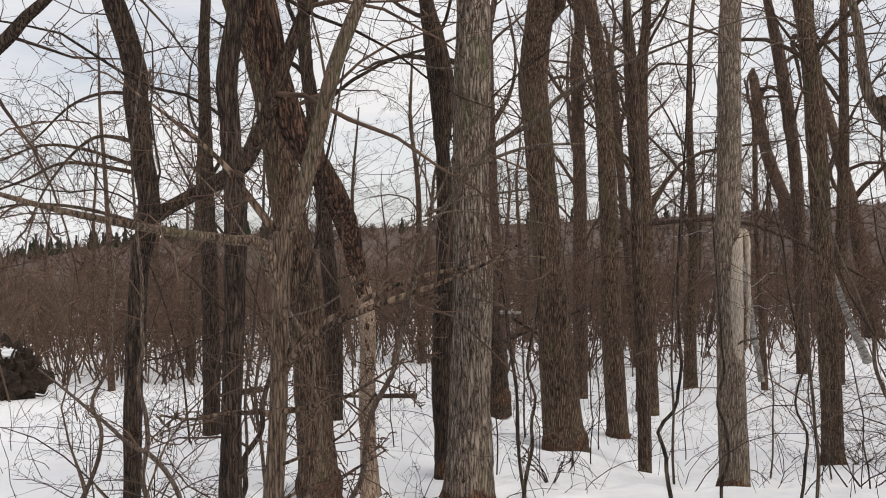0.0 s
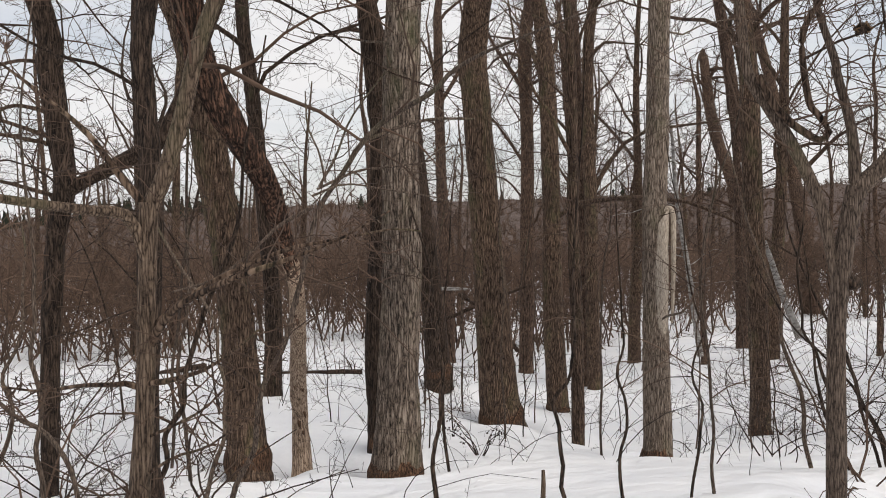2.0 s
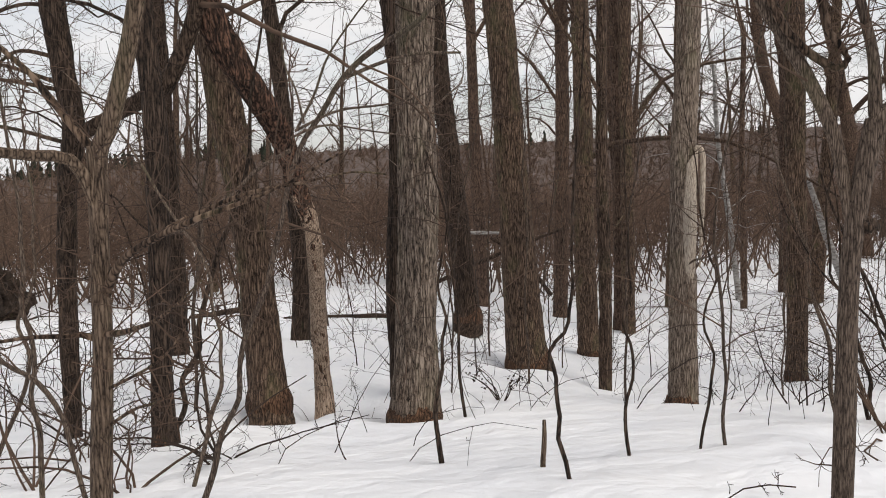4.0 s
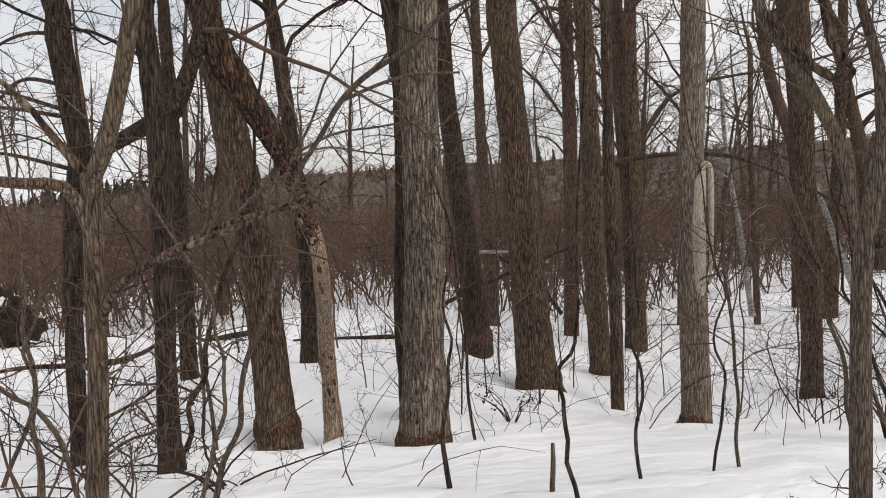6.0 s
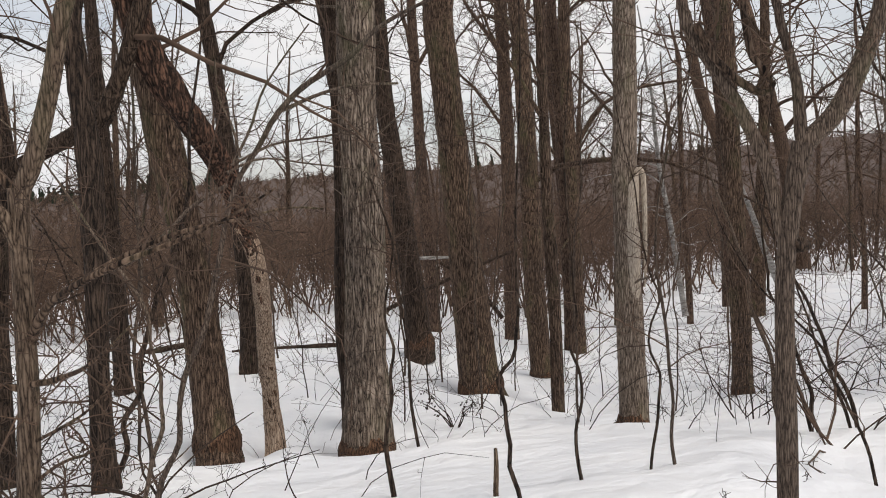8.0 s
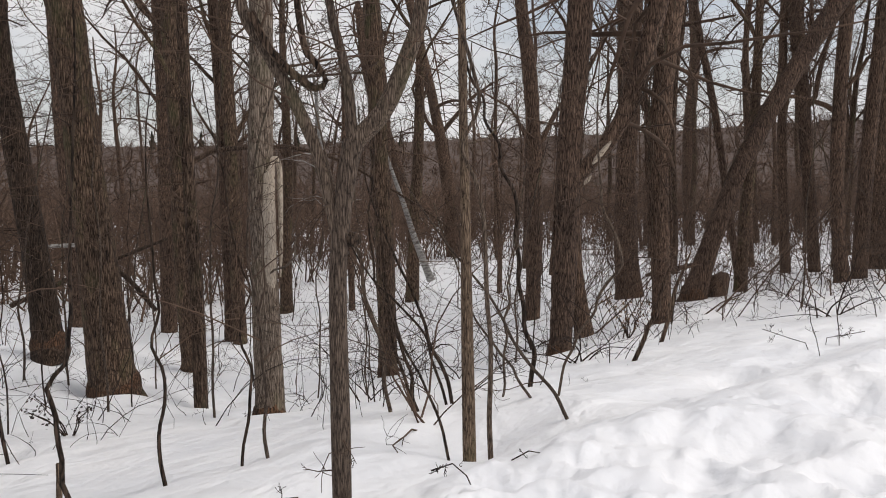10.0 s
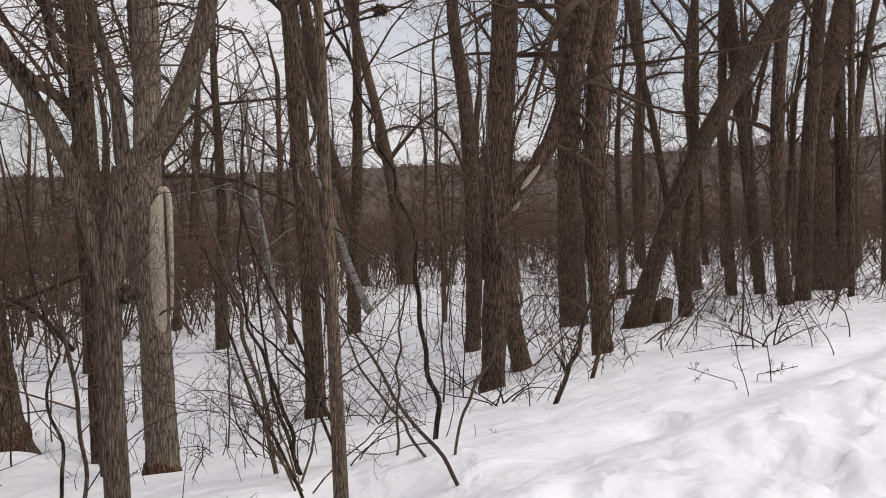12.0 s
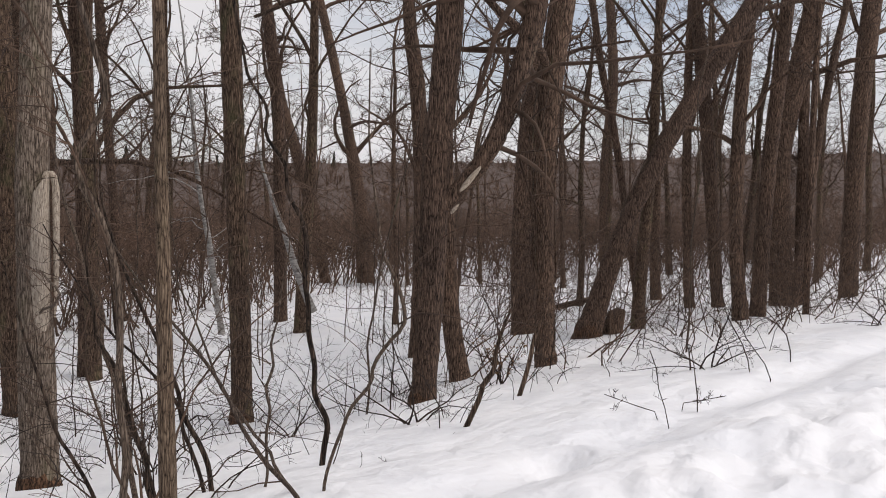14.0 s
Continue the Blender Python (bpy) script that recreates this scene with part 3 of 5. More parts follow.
tree("thin brown tree in a close cluster", [(2.69, 10.14, -1.60, 0.082), (2.69, 10.14, -0.01, 0.081), (2.65, 10.14, 1.47, 0.073), (2.65, 10.14, 3.19, 0.066), (2.64, 10.14, 3.92, 0.059)], 9, BARK_BROWN, 16, 6, 40, 22, flare=0.2)
tree("slim tree with a pale torn streak of bark", [(4.62, 16.72, -2.29, 0.135), (4.60, 16.72, -0.49, 0.145), (4.58, 16.72, 1.78, 0.143), (4.53, 16.72, 3.64, 0.131), (4.55, 16.72, 5.46, 0.119)], 12, BARK_BROWN, 17, 7, 60, 20, low=0.28, fine=0.004)
tree("straight brown tree with small low shoots", [(5.99, 11.56, -1.88, 0.148), (5.96, 11.56, -0.21, 0.146), (5.89, 11.56, 1.53, 0.137), (5.83, 11.56, 3.24, 0.143), (5.79, 11.56, 4.08, 0.134)], 12, BARK_BROWN, 19, 6, 50, 32, shoots=22)
tree("dark tree leaning against the sky", [(0.91, 13.39, -1.18, 0.224), (0.79, 13.39, 0.41, 0.186), (0.63, 13.39, 1.93, 0.176), (0.50, 13.39, 3.42, 0.148), (0.50, 13.39, 4.39, 0.130)], 12, BARK_DARK, 20, 6, 40, 28)
tree("slim dark tree behind leaning trunks", [(1.45, 19.16, -2.02, 0.154), (1.38, 19.16, 0.62, 0.152), (1.30, 19.16, 3.49, 0.126), (1.28, 19.16, 6.28, 0.112)], 12, BARK_RED_LIT, 21, 6, 40, 16)
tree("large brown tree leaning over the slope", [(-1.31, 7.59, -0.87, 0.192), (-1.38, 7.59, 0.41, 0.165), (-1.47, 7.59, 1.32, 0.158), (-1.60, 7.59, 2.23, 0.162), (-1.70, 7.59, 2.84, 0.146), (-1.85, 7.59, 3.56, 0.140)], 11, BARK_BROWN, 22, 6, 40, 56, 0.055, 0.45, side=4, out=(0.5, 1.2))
tree("slender dark brown bare tree", [(-1.75, 11.54, -0.94, 0.131), (-1.71, 11.54, 0.29, 0.122), (-1.78, 11.54, 1.34, 0.114), (-1.86, 11.54, 2.46, 0.105), (-1.97, 11.54, 3.73, 0.105), (-2.07, 11.54, 4.57, 0.096)], 11, BARK_DARK, 23, 6, 40, 24)
tree("dark tree with a bent foot", [(-1.68, 5.76, -0.57, 0.088), (-1.67, 5.76, 0.12, 0.072), (-1.64, 5.76, 0.77, 0.072), (-1.61, 5.76, 1.42, 0.078), (-1.60, 5.76, 2.05, 0.078), (-1.64, 5.76, 2.67, 0.073), (-1.62, 5.76, 3.08, 0.069)], 10, BARK_DARK, 24, 6, 50, 32, low=0.3)
tree("dark slender tree in the brush", [(-3.57, 11.31, -1.18, 0.113), (-3.55, 11.31, 0.01, 0.127), (-3.55, 11.31, 1.29, 0.111), (-3.56, 11.31, 2.55, 0.096), (-3.57, 11.31, 3.79, 0.088), (-3.57, 11.31, 4.60, 0.080)], 11, BARK_DARK, 25, 6, 40, 20)
tree("dark tree with a heavy sweeping limb", [(-2.70, 6.33, -0.70, 0.067), (-2.65, 6.33, 0.51, 0.071), (-2.58, 6.33, 1.45, 0.074), (-2.49, 6.33, 1.91, 0.082), (-2.53, 6.33, 2.38, 0.085), (-2.59, 6.33, 2.92, 0.093), (-2.62, 6.33, 3.29, 0.088)], 10, BARK_DARK, 26, 5, 50, 36, low=0.45, extra=([(-2.52, 6.33, 1.72, 0.055), (-2.52, 6.33, 1.83, 0.061), (-2.20, 6.33, 2.01, 0.057), (-1.92, 6.33, 2.15, 0.069), (-1.69, 6.33, 2.30, 0.069), (-1.49, 6.33, 2.67, 0.061), (-1.33, 6.32, 3.11, 0.060)],
    [(-2.57, 6.33, 2.30, 0.018), (-3.03, 6.30, 2.46, 0.014), (-3.36, 6.26, 2.49, 0.011), (-3.70, 6.20, 2.35, 0.007)], [(-2.55, 6.33, 2.50, 0.018), (-2.93, 6.40, 2.58, 0.015), (-3.22, 6.50, 2.44, 0.012), (-3.51, 6.60, 2.16, 0.010), (-3.71, 6.65, 1.82, 0.007)],
    [(-2.53, 6.33, 2.24, 0.018), (-3.13, 6.25, 2.34, 0.014), (-3.46, 6.2, 2.20, 0.011), (-3.76, 6.1, 2.07, 0.007)], [(-2.58, 6.33, 2.92, 0.018), (-2.92, 6.45, 2.96, 0.014), (-3.26, 6.55, 2.87, 0.011), (-3.60, 6.6, 2.59, 0.007)],
    [(-2.50, 6.33, 1.80, 0.018), (-3.04, 6.25, 1.96, 0.014), (-3.47, 6.15, 1.99, 0.011), (-3.76, 6.05, 1.92, 0.007)]), flare=0.15)
tree("young tan-barked tree with a forking top", [(-0.63, 2.51, 0.16, 0.036), (-0.60, 2.51, 0.61, 0.034), (-0.57, 2.51, 0.95, 0.030), (-0.56, 2.51, 1.20, 0.028), (-0.55, 2.51, 1.40, 0.028), (-0.54, 2.51, 1.62, 0.030)], 0, BARK_TAN, 27, 0, 26, 40, 0.05, extra=([(-0.54, 2.51, 1.57, 0.025), (-0.53, 2.51, 1.62, 0.028), (-0.49, 2.51, 1.70, 0.028), (-0.42, 2.51, 1.92, 0.026), (-0.35, 2.51, 2.18, 0.025)], [(-0.54, 2.51, 1.56, 0.014), (-0.54, 2.51, 1.59, 0.016), (-0.60, 2.51, 1.67, 0.014), (-0.68, 2.51, 1.78, 0.011), (-0.74, 2.51, 1.86, 0.009)], [(-0.56, 2.51, 1.16, 0.010), (-0.55, 2.51, 1.19, 0.011), (-0.45, 2.51, 1.28, 0.009), (-0.28, 2.51, 1.38, 0.009), (-0.07, 2.51, 1.46, 0.007), (0.11, 2.51, 1.49, 0.005)],
    [(-0.59, 2.51, 1.00, 0.015), (-0.54, 2.49, 1.02, 0.012), (-0.48, 2.46, 1.03, 0.010), (-0.42, 2.42, 1.05, 0.008)], [(-0.58, 2.51, 1.00, 0.013), (-0.62, 2.50, 1.02, 0.011), (-0.64, 2.47, 1.02, 0.009)], [(-0.55, 2.51, 1.14, 0.017), (-0.51, 2.48, 1.20, 0.015), (-0.44, 2.42, 1.27, 0.012), (-0.33, 2.36, 1.33, 0.011), (-0.18, 2.30, 1.39, 0.009)], [(-0.54, 2.51, 1.39, 0.022), (-0.57, 2.48, 1.52, 0.021), (-0.60, 2.42, 1.59, 0.019), (-0.65, 2.36, 1.59, 0.017)], [(-0.57, 2.51, 0.83, 0.006), (-0.47, 2.45, 0.88, 0.005), (-0.36, 2.40, 0.94, 0.004)], [(-0.58, 2.51, 0.70, 0.006), (-0.46, 2.45, 0.78, 0.005), (-0.35, 2.40, 0.82, 0.004)]), flare=0.1, ridges=0.004, shoots=16, side=0)
tree("young grey tree forking above a dark knob", [(2.11, 2.99, 0.08, 0.039), (2.11, 2.99, 0.54, 0.039), (2.11, 2.99, 1.03, 0.036), (2.12, 2.98, 1.27, 0.036), (2.15, 2.97, 1.51, 0.037), (2.18, 2.96, 1.66, 0.041)], 0, BARK_YOUNG, 28, 0, 70, 36, 0.03, extra=([(2.16, 2.96, 1.58, 0.035), (2.18, 2.96, 1.65, 0.039), (2.29, 2.91, 1.78, 0.037), (2.38, 2.87, 2.00, 0.033), (2.43, 2.85, 2.19, 0.028)], [(2.18, 2.96, 1.65, 0.022), (2.17, 2.96, 1.70, 0.025), (2.16, 2.97, 1.90, 0.020), (2.11, 2.99, 2.13, 0.017), (2.10, 2.99, 2.19, 0.016)], [(2.12, 2.98, 1.25, 0.021), (2.11, 2.99, 1.28, 0.023), (2.05, 3.01, 1.59, 0.025), (1.96, 3.05, 1.83, 0.025), (1.87, 3.09, 2.01, 0.024), (1.79, 3.12, 2.18, 0.022)], [(1.81, 3.06, 2.14, 0.017), (1.86, 3.05, 2.03, 0.017), (1.92, 3.03, 1.95, 0.016), (1.98, 3.02, 1.90, 0.016), (2.04, 3.00, 1.86, 0.015), (2.08, 2.99, 1.89, 0.013), (2.04, 3.00, 1.96, 0.013), (2.00, 3.01, 2.03, 0.014), (1.98, 3.02, 2.29, 0.013), (2.05, 3.00, 2.44, 0.012), (2.16, 2.98, 2.58, 0.010)]), flare=0.1, ridges=0.002, shoots=4, side=0)
tree("smooth-barked pole-sized young tree", [(3.29, 4.00, -0.12, 0.040), (3.28, 4.00, 0.44, 0.037), (3.27, 4.00, 1.14, 0.030), (3.26, 4.01, 1.82, 0.027), (3.25, 4.01, 2.48, 0.023)], 6, BARK_TAN, 29, 5, 40, 24, 0.05, flare=0.05, ridges=0.002, shoots=8, side=4, out=(0.4, 0.9), foot=False)
tree("slim tree beside a thick trunk", [(9.82, 12.87, -1.56, 0.145), (9.86, 12.85, 0.23, 0.153), (9.83, 12.86, 1.96, 0.141), (9.73, 12.91, 3.64, 0.139), (9.58, 12.97, 4.75, 0.119)], 11, BARK_RED_LIT, 30, 8, 80, 20, low=0.25, fine=0.004)
tree("thick dark trunk with a diagonal limb", [(7.44, 8.69, -1.11, 0.147), (7.50, 8.65, 0.46, 0.164), (7.53, 8.63, 1.89, 0.162), (7.61, 8.58, 3.28, 0.170), (7.64, 8.56, 3.97, 0.169)], 12, BARK_RED_LIT, 31, 7, 90, 48, 0.06, 0.45, extra=([(7.52, 8.64, 1.28, 0.085), (7.64, 8.56, 1.46, 0.094), (7.99, 8.33, 1.97, 0.106), (8.22, 8.19, 2.50, 0.112), (8.41, 8.07, 3.24, 0.130), (8.54, 7.99, 4.00, 0.135)],), shoots=26)
tree("second stem of a thick dark trunk", [(8.76, 9.83, -1.12, 0.135), (8.63, 9.91, -0.16, 0.134), (8.57, 9.95, 1.11, 0.111), (8.54, 9.97, 1.95, 0.096)], 8, BARK_RED_LIT, 32, 4, 40, 24)
tree("thick dark trunk hung with fine twigs", [(10.14, 9.47, -0.97, 0.145), (10.10, 9.50, 0.25, 0.150), (10.04, 9.54, 1.56, 0.155), (10.10, 9.50, 3.28, 0.175), (10.22, 9.43, 4.55, 0.185)], 12, BARK_RED_LIT, 33, 8, 110, 40, 0.07, 0.25, shoots=50, fine=0.003)
tree("stout dark tree at the foot of the slope", [(13.07, 13.60, -1.38, 0.290), (12.97, 13.64, 0.01, 0.253), (12.96, 13.64, 1.95, 0.227), (13.06, 13.60, 3.85, 0.213), (13.04, 13.61, 5.09, 0.201)], 13, BARK_RED_LIT, 34, 8, 100, 24, low=0.25, fine=0.004)
tree("fallen-leaning trunk propped across its neighbours", [(12.99, 11.52, -1.13, 0.229), (13.49, 11.20, 0.81, 0.168), (14.09, 10.81, 2.50, 0.176), (14.61, 10.48, 3.61, 0.175), (15.21, 10.10, 4.82, 0.184), (15.55, 9.88, 5.48, 0.193)], 9, BARK_RED_LIT, 35, 5, 60, 28, shoots=40, fine=0.004)
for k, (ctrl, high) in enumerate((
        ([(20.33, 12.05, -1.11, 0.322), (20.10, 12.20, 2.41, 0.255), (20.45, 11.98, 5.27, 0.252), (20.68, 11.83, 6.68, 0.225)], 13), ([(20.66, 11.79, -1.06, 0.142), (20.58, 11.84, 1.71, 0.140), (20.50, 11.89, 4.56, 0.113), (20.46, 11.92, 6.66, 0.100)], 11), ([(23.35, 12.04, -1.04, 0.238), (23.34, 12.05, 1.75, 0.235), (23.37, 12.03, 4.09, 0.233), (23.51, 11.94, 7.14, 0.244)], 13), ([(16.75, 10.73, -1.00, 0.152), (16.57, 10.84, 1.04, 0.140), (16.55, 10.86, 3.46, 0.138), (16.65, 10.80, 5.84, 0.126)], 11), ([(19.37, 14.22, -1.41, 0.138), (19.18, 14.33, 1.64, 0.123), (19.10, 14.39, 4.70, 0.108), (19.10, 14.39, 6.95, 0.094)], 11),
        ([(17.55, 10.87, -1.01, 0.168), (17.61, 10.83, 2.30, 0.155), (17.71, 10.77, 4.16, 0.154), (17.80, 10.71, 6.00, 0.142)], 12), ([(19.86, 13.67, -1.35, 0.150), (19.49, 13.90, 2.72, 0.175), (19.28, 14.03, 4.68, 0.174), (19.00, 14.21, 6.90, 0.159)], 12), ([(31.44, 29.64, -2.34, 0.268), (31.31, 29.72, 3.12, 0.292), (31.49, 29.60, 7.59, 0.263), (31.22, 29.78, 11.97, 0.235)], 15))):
    tree("dark bare tree in the thick of the wood", ctrl, high, BARK_RED_LIT, 40 + k, 8, 85, 16, 0.12, shoots=26, fine=0.0055, group="trees along the trail")
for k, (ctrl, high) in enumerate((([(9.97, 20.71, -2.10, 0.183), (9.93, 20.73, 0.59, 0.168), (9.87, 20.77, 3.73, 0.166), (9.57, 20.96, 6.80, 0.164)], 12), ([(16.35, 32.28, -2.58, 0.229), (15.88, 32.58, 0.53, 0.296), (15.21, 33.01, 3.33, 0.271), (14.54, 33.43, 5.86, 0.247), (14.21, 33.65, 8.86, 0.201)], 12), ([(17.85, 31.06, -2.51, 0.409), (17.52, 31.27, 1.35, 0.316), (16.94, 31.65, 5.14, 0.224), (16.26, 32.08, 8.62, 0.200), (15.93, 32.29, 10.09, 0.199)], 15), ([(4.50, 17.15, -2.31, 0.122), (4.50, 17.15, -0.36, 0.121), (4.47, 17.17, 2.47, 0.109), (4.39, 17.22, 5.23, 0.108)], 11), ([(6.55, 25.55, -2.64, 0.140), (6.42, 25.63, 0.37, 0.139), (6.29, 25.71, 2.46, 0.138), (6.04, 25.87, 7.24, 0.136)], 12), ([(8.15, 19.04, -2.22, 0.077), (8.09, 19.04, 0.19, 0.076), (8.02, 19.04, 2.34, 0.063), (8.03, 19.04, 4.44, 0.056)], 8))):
    tree("dark bare tree down the slope", ctrl, high, BARK_RED_LIT, 60 + k, 8, 70, 14, 0.12, shoots=24, fine=0.006, group="trees down the slope")
tree("dark bare tree at the brushy edge", [(-4.52, 5.60, -0.62, 0.095), (-4.46, 5.60, 0.97, 0.083), (-4.43, 5.60, 2.11, 0.077), (-4.48, 5.60, 3.52, 0.070)], 9, BARK_DARK, 90, 5, 40, 24, low=0.45, extra=([(-4.43, 5.60, 2.05, 0.060), (-3.82, 5.60, 2.70, 0.054), (-3.30, 5.60, 3.15, 0.048), (-3.10, 5.60, 3.36, 0.041), (-2.93, 5.60, 3.51, 0.035)],))
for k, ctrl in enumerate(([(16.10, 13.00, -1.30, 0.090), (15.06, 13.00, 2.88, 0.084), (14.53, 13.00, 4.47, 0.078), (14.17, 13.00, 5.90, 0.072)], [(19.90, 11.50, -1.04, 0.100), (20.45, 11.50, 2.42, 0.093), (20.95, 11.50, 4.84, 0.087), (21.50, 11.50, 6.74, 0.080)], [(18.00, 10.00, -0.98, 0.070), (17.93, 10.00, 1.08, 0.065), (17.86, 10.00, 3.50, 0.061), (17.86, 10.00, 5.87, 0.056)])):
    tree("slim crooked tree in the thick of the wood", ctrl, 11, BARK_RED_LIT, 91 + k, 6, 60, 14, 0.12, shoots=24, fine=0.0045, group="trees along the trail", side=9)
tree("pale leaning birch with peeling bark", [(7.27, 17.23, -1.39, 0.063), (7.15, 17.23, -0.56, 0.063), (7.01, 17.23, 0.51, 0.063), (6.81, 17.23, 1.65, 0.051), (6.70, 17.23, 2.77, 0.045)], 7, BIRCH, 70, 4, 30, 14, 0.1, ridges=0, shoots=4, name="birch_tree")
tree("pale weathered leaning trunk", [(8.54, 15.24, -0.69, 0.076), (8.25, 15.24, 0.03, 0.070), (8.01, 15.24, 0.74, 0.055), (7.76, 15.24, 1.41, 0.040)], 3.5, BIRCH, 71, 0, 0, 14, 0.1, ridges=0, shoots=0, name="birch_tree", side=0)


# dead vines that climb the two thick trunks
def vines(label_start, rows, count, seed):
    host = [o for o in bpy.data.objects if o.get("label", "").startswith(label_start)][0]
    rng = np.random.default_rng(seed)
    c = spline(rows, 40)
    for k in range(count):
        lo, hi = sorted(rng.uniform(0.02, 1.0, 2))
        hi = min(1.0, max(hi, lo + 0.35))
        u = np.linspace(lo, hi, 22)
        m = np.stack([np.interp(u, np.linspace(0, 1, 40), c[:, j]) for j in range(4)], -1)
        a = rng.uniform(0, 6.28) + rng.normal() * 2.2 * (u - lo) + 0.25 * np.cumsum(rng.normal(size=22)) * 0.5
        off = 1.06 + np.abs(np.sin(np.linspace(0, 3.1, 22))) * rng.uniform(0.05, 0.7)
        P = np.stack([m[:, 0] + np.cos(a) * m[:, 3] * off, m[:, 1] + np.sin(a) * m[:, 3] * off, m[:, 2]], -1)[None]
        R = np.full((1, 22), rng.uniform(0.008, 0.017)) * np.linspace(1, 0.5, 22)[None]
        link_mesh("vine", *tubes(P, R, 6), BARK_YOUNG if k % 3 == 0 else BARK_RED_LIT, host, "grey woody vine", at=host.location)
        p, r = sprout(rng, P, R, 7, (0.08, 0.3), 0.8, -0.05, 6, 0.5, 0.05, 0.4, 0.003)
        tagged(link_mesh("twig_spray", *tubes(p, r, 3), TWIG, host, at=host.location), kind="stuff")


vines("thick dark trunk hung", [(10.14, 9.47, -0.97, 0.145), (10.10, 9.50, 0.25, 0.150), (10.04, 9.54, 1.56, 0.155), (10.10, 9.50, 3.28, 0.175), (10.22, 9.43, 4.55, 0.185)], 16, 401)
vines("thick dark trunk with a diagonal", [(7.44, 8.69, -1.11, 0.147), (7.50, 8.65, 0.46, 0.164), (7.53, 8.63, 1.89, 0.162), (7.61, 8.58, 3.28, 0.170)], 6, 402)
vines("thick dark trunk with a diagonal", [(7.64, 8.56, 1.46, 0.094), (7.99, 8.33, 1.97, 0.106), (8.22, 8.19, 2.50, 0.112), (8.41, 8.07, 3.24, 0.130)], 7, 403)
vines("fallen-leaning trunk", [(12.99, 11.52, -1.13, 0.229), (13.49, 11.20, 0.81, 0.168), (14.09, 10.81, 2.50, 0.176), (14.61, 10.48, 3.61, 0.175)], 7, 404)


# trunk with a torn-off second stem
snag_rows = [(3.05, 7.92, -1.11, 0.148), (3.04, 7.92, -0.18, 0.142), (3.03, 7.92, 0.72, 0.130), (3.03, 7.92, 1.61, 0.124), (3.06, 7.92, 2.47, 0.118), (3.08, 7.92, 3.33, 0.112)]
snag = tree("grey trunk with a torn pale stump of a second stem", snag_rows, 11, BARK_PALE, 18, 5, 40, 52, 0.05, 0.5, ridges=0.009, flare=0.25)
sx, sy, sz, sr = snag_rows[0]
toward = unit(np.array([1.2 - sx, 0.3 - sy, 0.0]))
across = np.array([-toward[1], toward[0], 0.0])
# pale face of the lost stem, its top torn off on a slant, and a splinter that arches over from it
stub = [np.array([sx, sy, sz + h]) + toward * fo + across * si for h, fo, si in ((0.95, 0.02, 0.02), (1.45, 0.06, 0.025), (1.9, 0.075, 0.03), (2.3, 0.08, 0.035), (2.74, 0.075, 0.045))]
v, f, s = log_mesh([(*p, r) for p, r in zip(stub, (0.05, 0.072, 0.080, 0.078, 0.072))], 40, 0.03, 81, 0.005, 0.05, caps=True)
near_top = np.clip((v[:, 2] - stub[-1][2] + 0.3) / 0.3, 0, 1)
v[:, 2] += ((v - stub[-1]) @ across * 1.5 - 0.06) * near_top
link_mesh("torn_stem", v, f, WOOD_PALE, snag, "pale torn wood with grey weathering", at=snag_rows[0][:3])
spl = [np.array([sx, sy, sz + h]) + toward * 0.07 + across * si for h, si in ((1.55, 0.145), (1.85, 0.162), (2.2, 0.168), (2.55, 0.17), (2.72, 0.162), (2.79, 0.13), (2.78, 0.09), (2.74, 0.05))]
v, f, s = log_mesh([(*p, r) for p, r in zip(spl, (0.008, 0.020, 0.026, 0.027, 0.026, 0.024, 0.022, 0.02))], 14, 0.025, 82, 0.004, 0.18)
link_mesh("splinter", v, f, WOOD_PALE, snag, "upright splinter of pale wood", at=snag_rows[0][:3])

# pale scars where limbs broke away
def scar(label_start, start, end, thick, seed):
    host = [o for o in bpy.data.objects if o.get("label", "").startswith(label_start)][0]
    a, b = np.array(start), np.array(end)
    rows = [(*(a + (b - a) * u), thick * k) for u, k in ((0, 0.3), (0.2, 0.9), (0.5, 1.0), (0.8, 0.6), (1, 0.15))]
    v, f, s = log_mesh(rows, 12, 0.02, seed, 0.004, 0.3)
    link_mesh("broken_wood", v, f, WOOD_PALE, host, "pale freshly broken wood", at=host.location)


scar("thick dark trunk with a diagonal", (7.70, 8.34, 1.62), (7.98, 8.24, 1.98), 0.035, 411)
scar("thick dark trunk with a diagonal", (7.62, 8.42, 1.34), (7.72, 8.38, 1.46), 0.025, 412)
scar("large brown tree leaning", (-1.80, 7.42, 3.05), (-1.75, 7.40, 2.86), 0.02, 413)
scar("large brown tree leaning", (-1.74, 7.42, 3.02), (-1.60, 7.36, 2.90), 0.008, 414)

# dead tree: bare rotten foot, scaly leaning upper stem
dead_rows = [(-0.87, 8.34, -1.17, 0.108), (-0.88, 8.30, -0.66, 0.086), (-0.87, 8.14, -0.13, 0.080), (-0.82, 7.88, 0.42, 0.079), (-0.79, 7.54, 0.95, 0.074), (-0.83, 7.21, 1.36, 0.079), (-0.89, 6.90, 1.80, 0.089), (-0.99, 6.66, 2.10, 0.097), (-1.14, 6.52, 2.38, 0.106), (-1.30, 6.46, 2.71, 0.114), (-1.41, 6.44, 3.06, 0.120)]
dead = base_at("dead_tree", dead_rows[0][:3], "dead tree, bare rotten foot and scaly leaning stem", "tree")
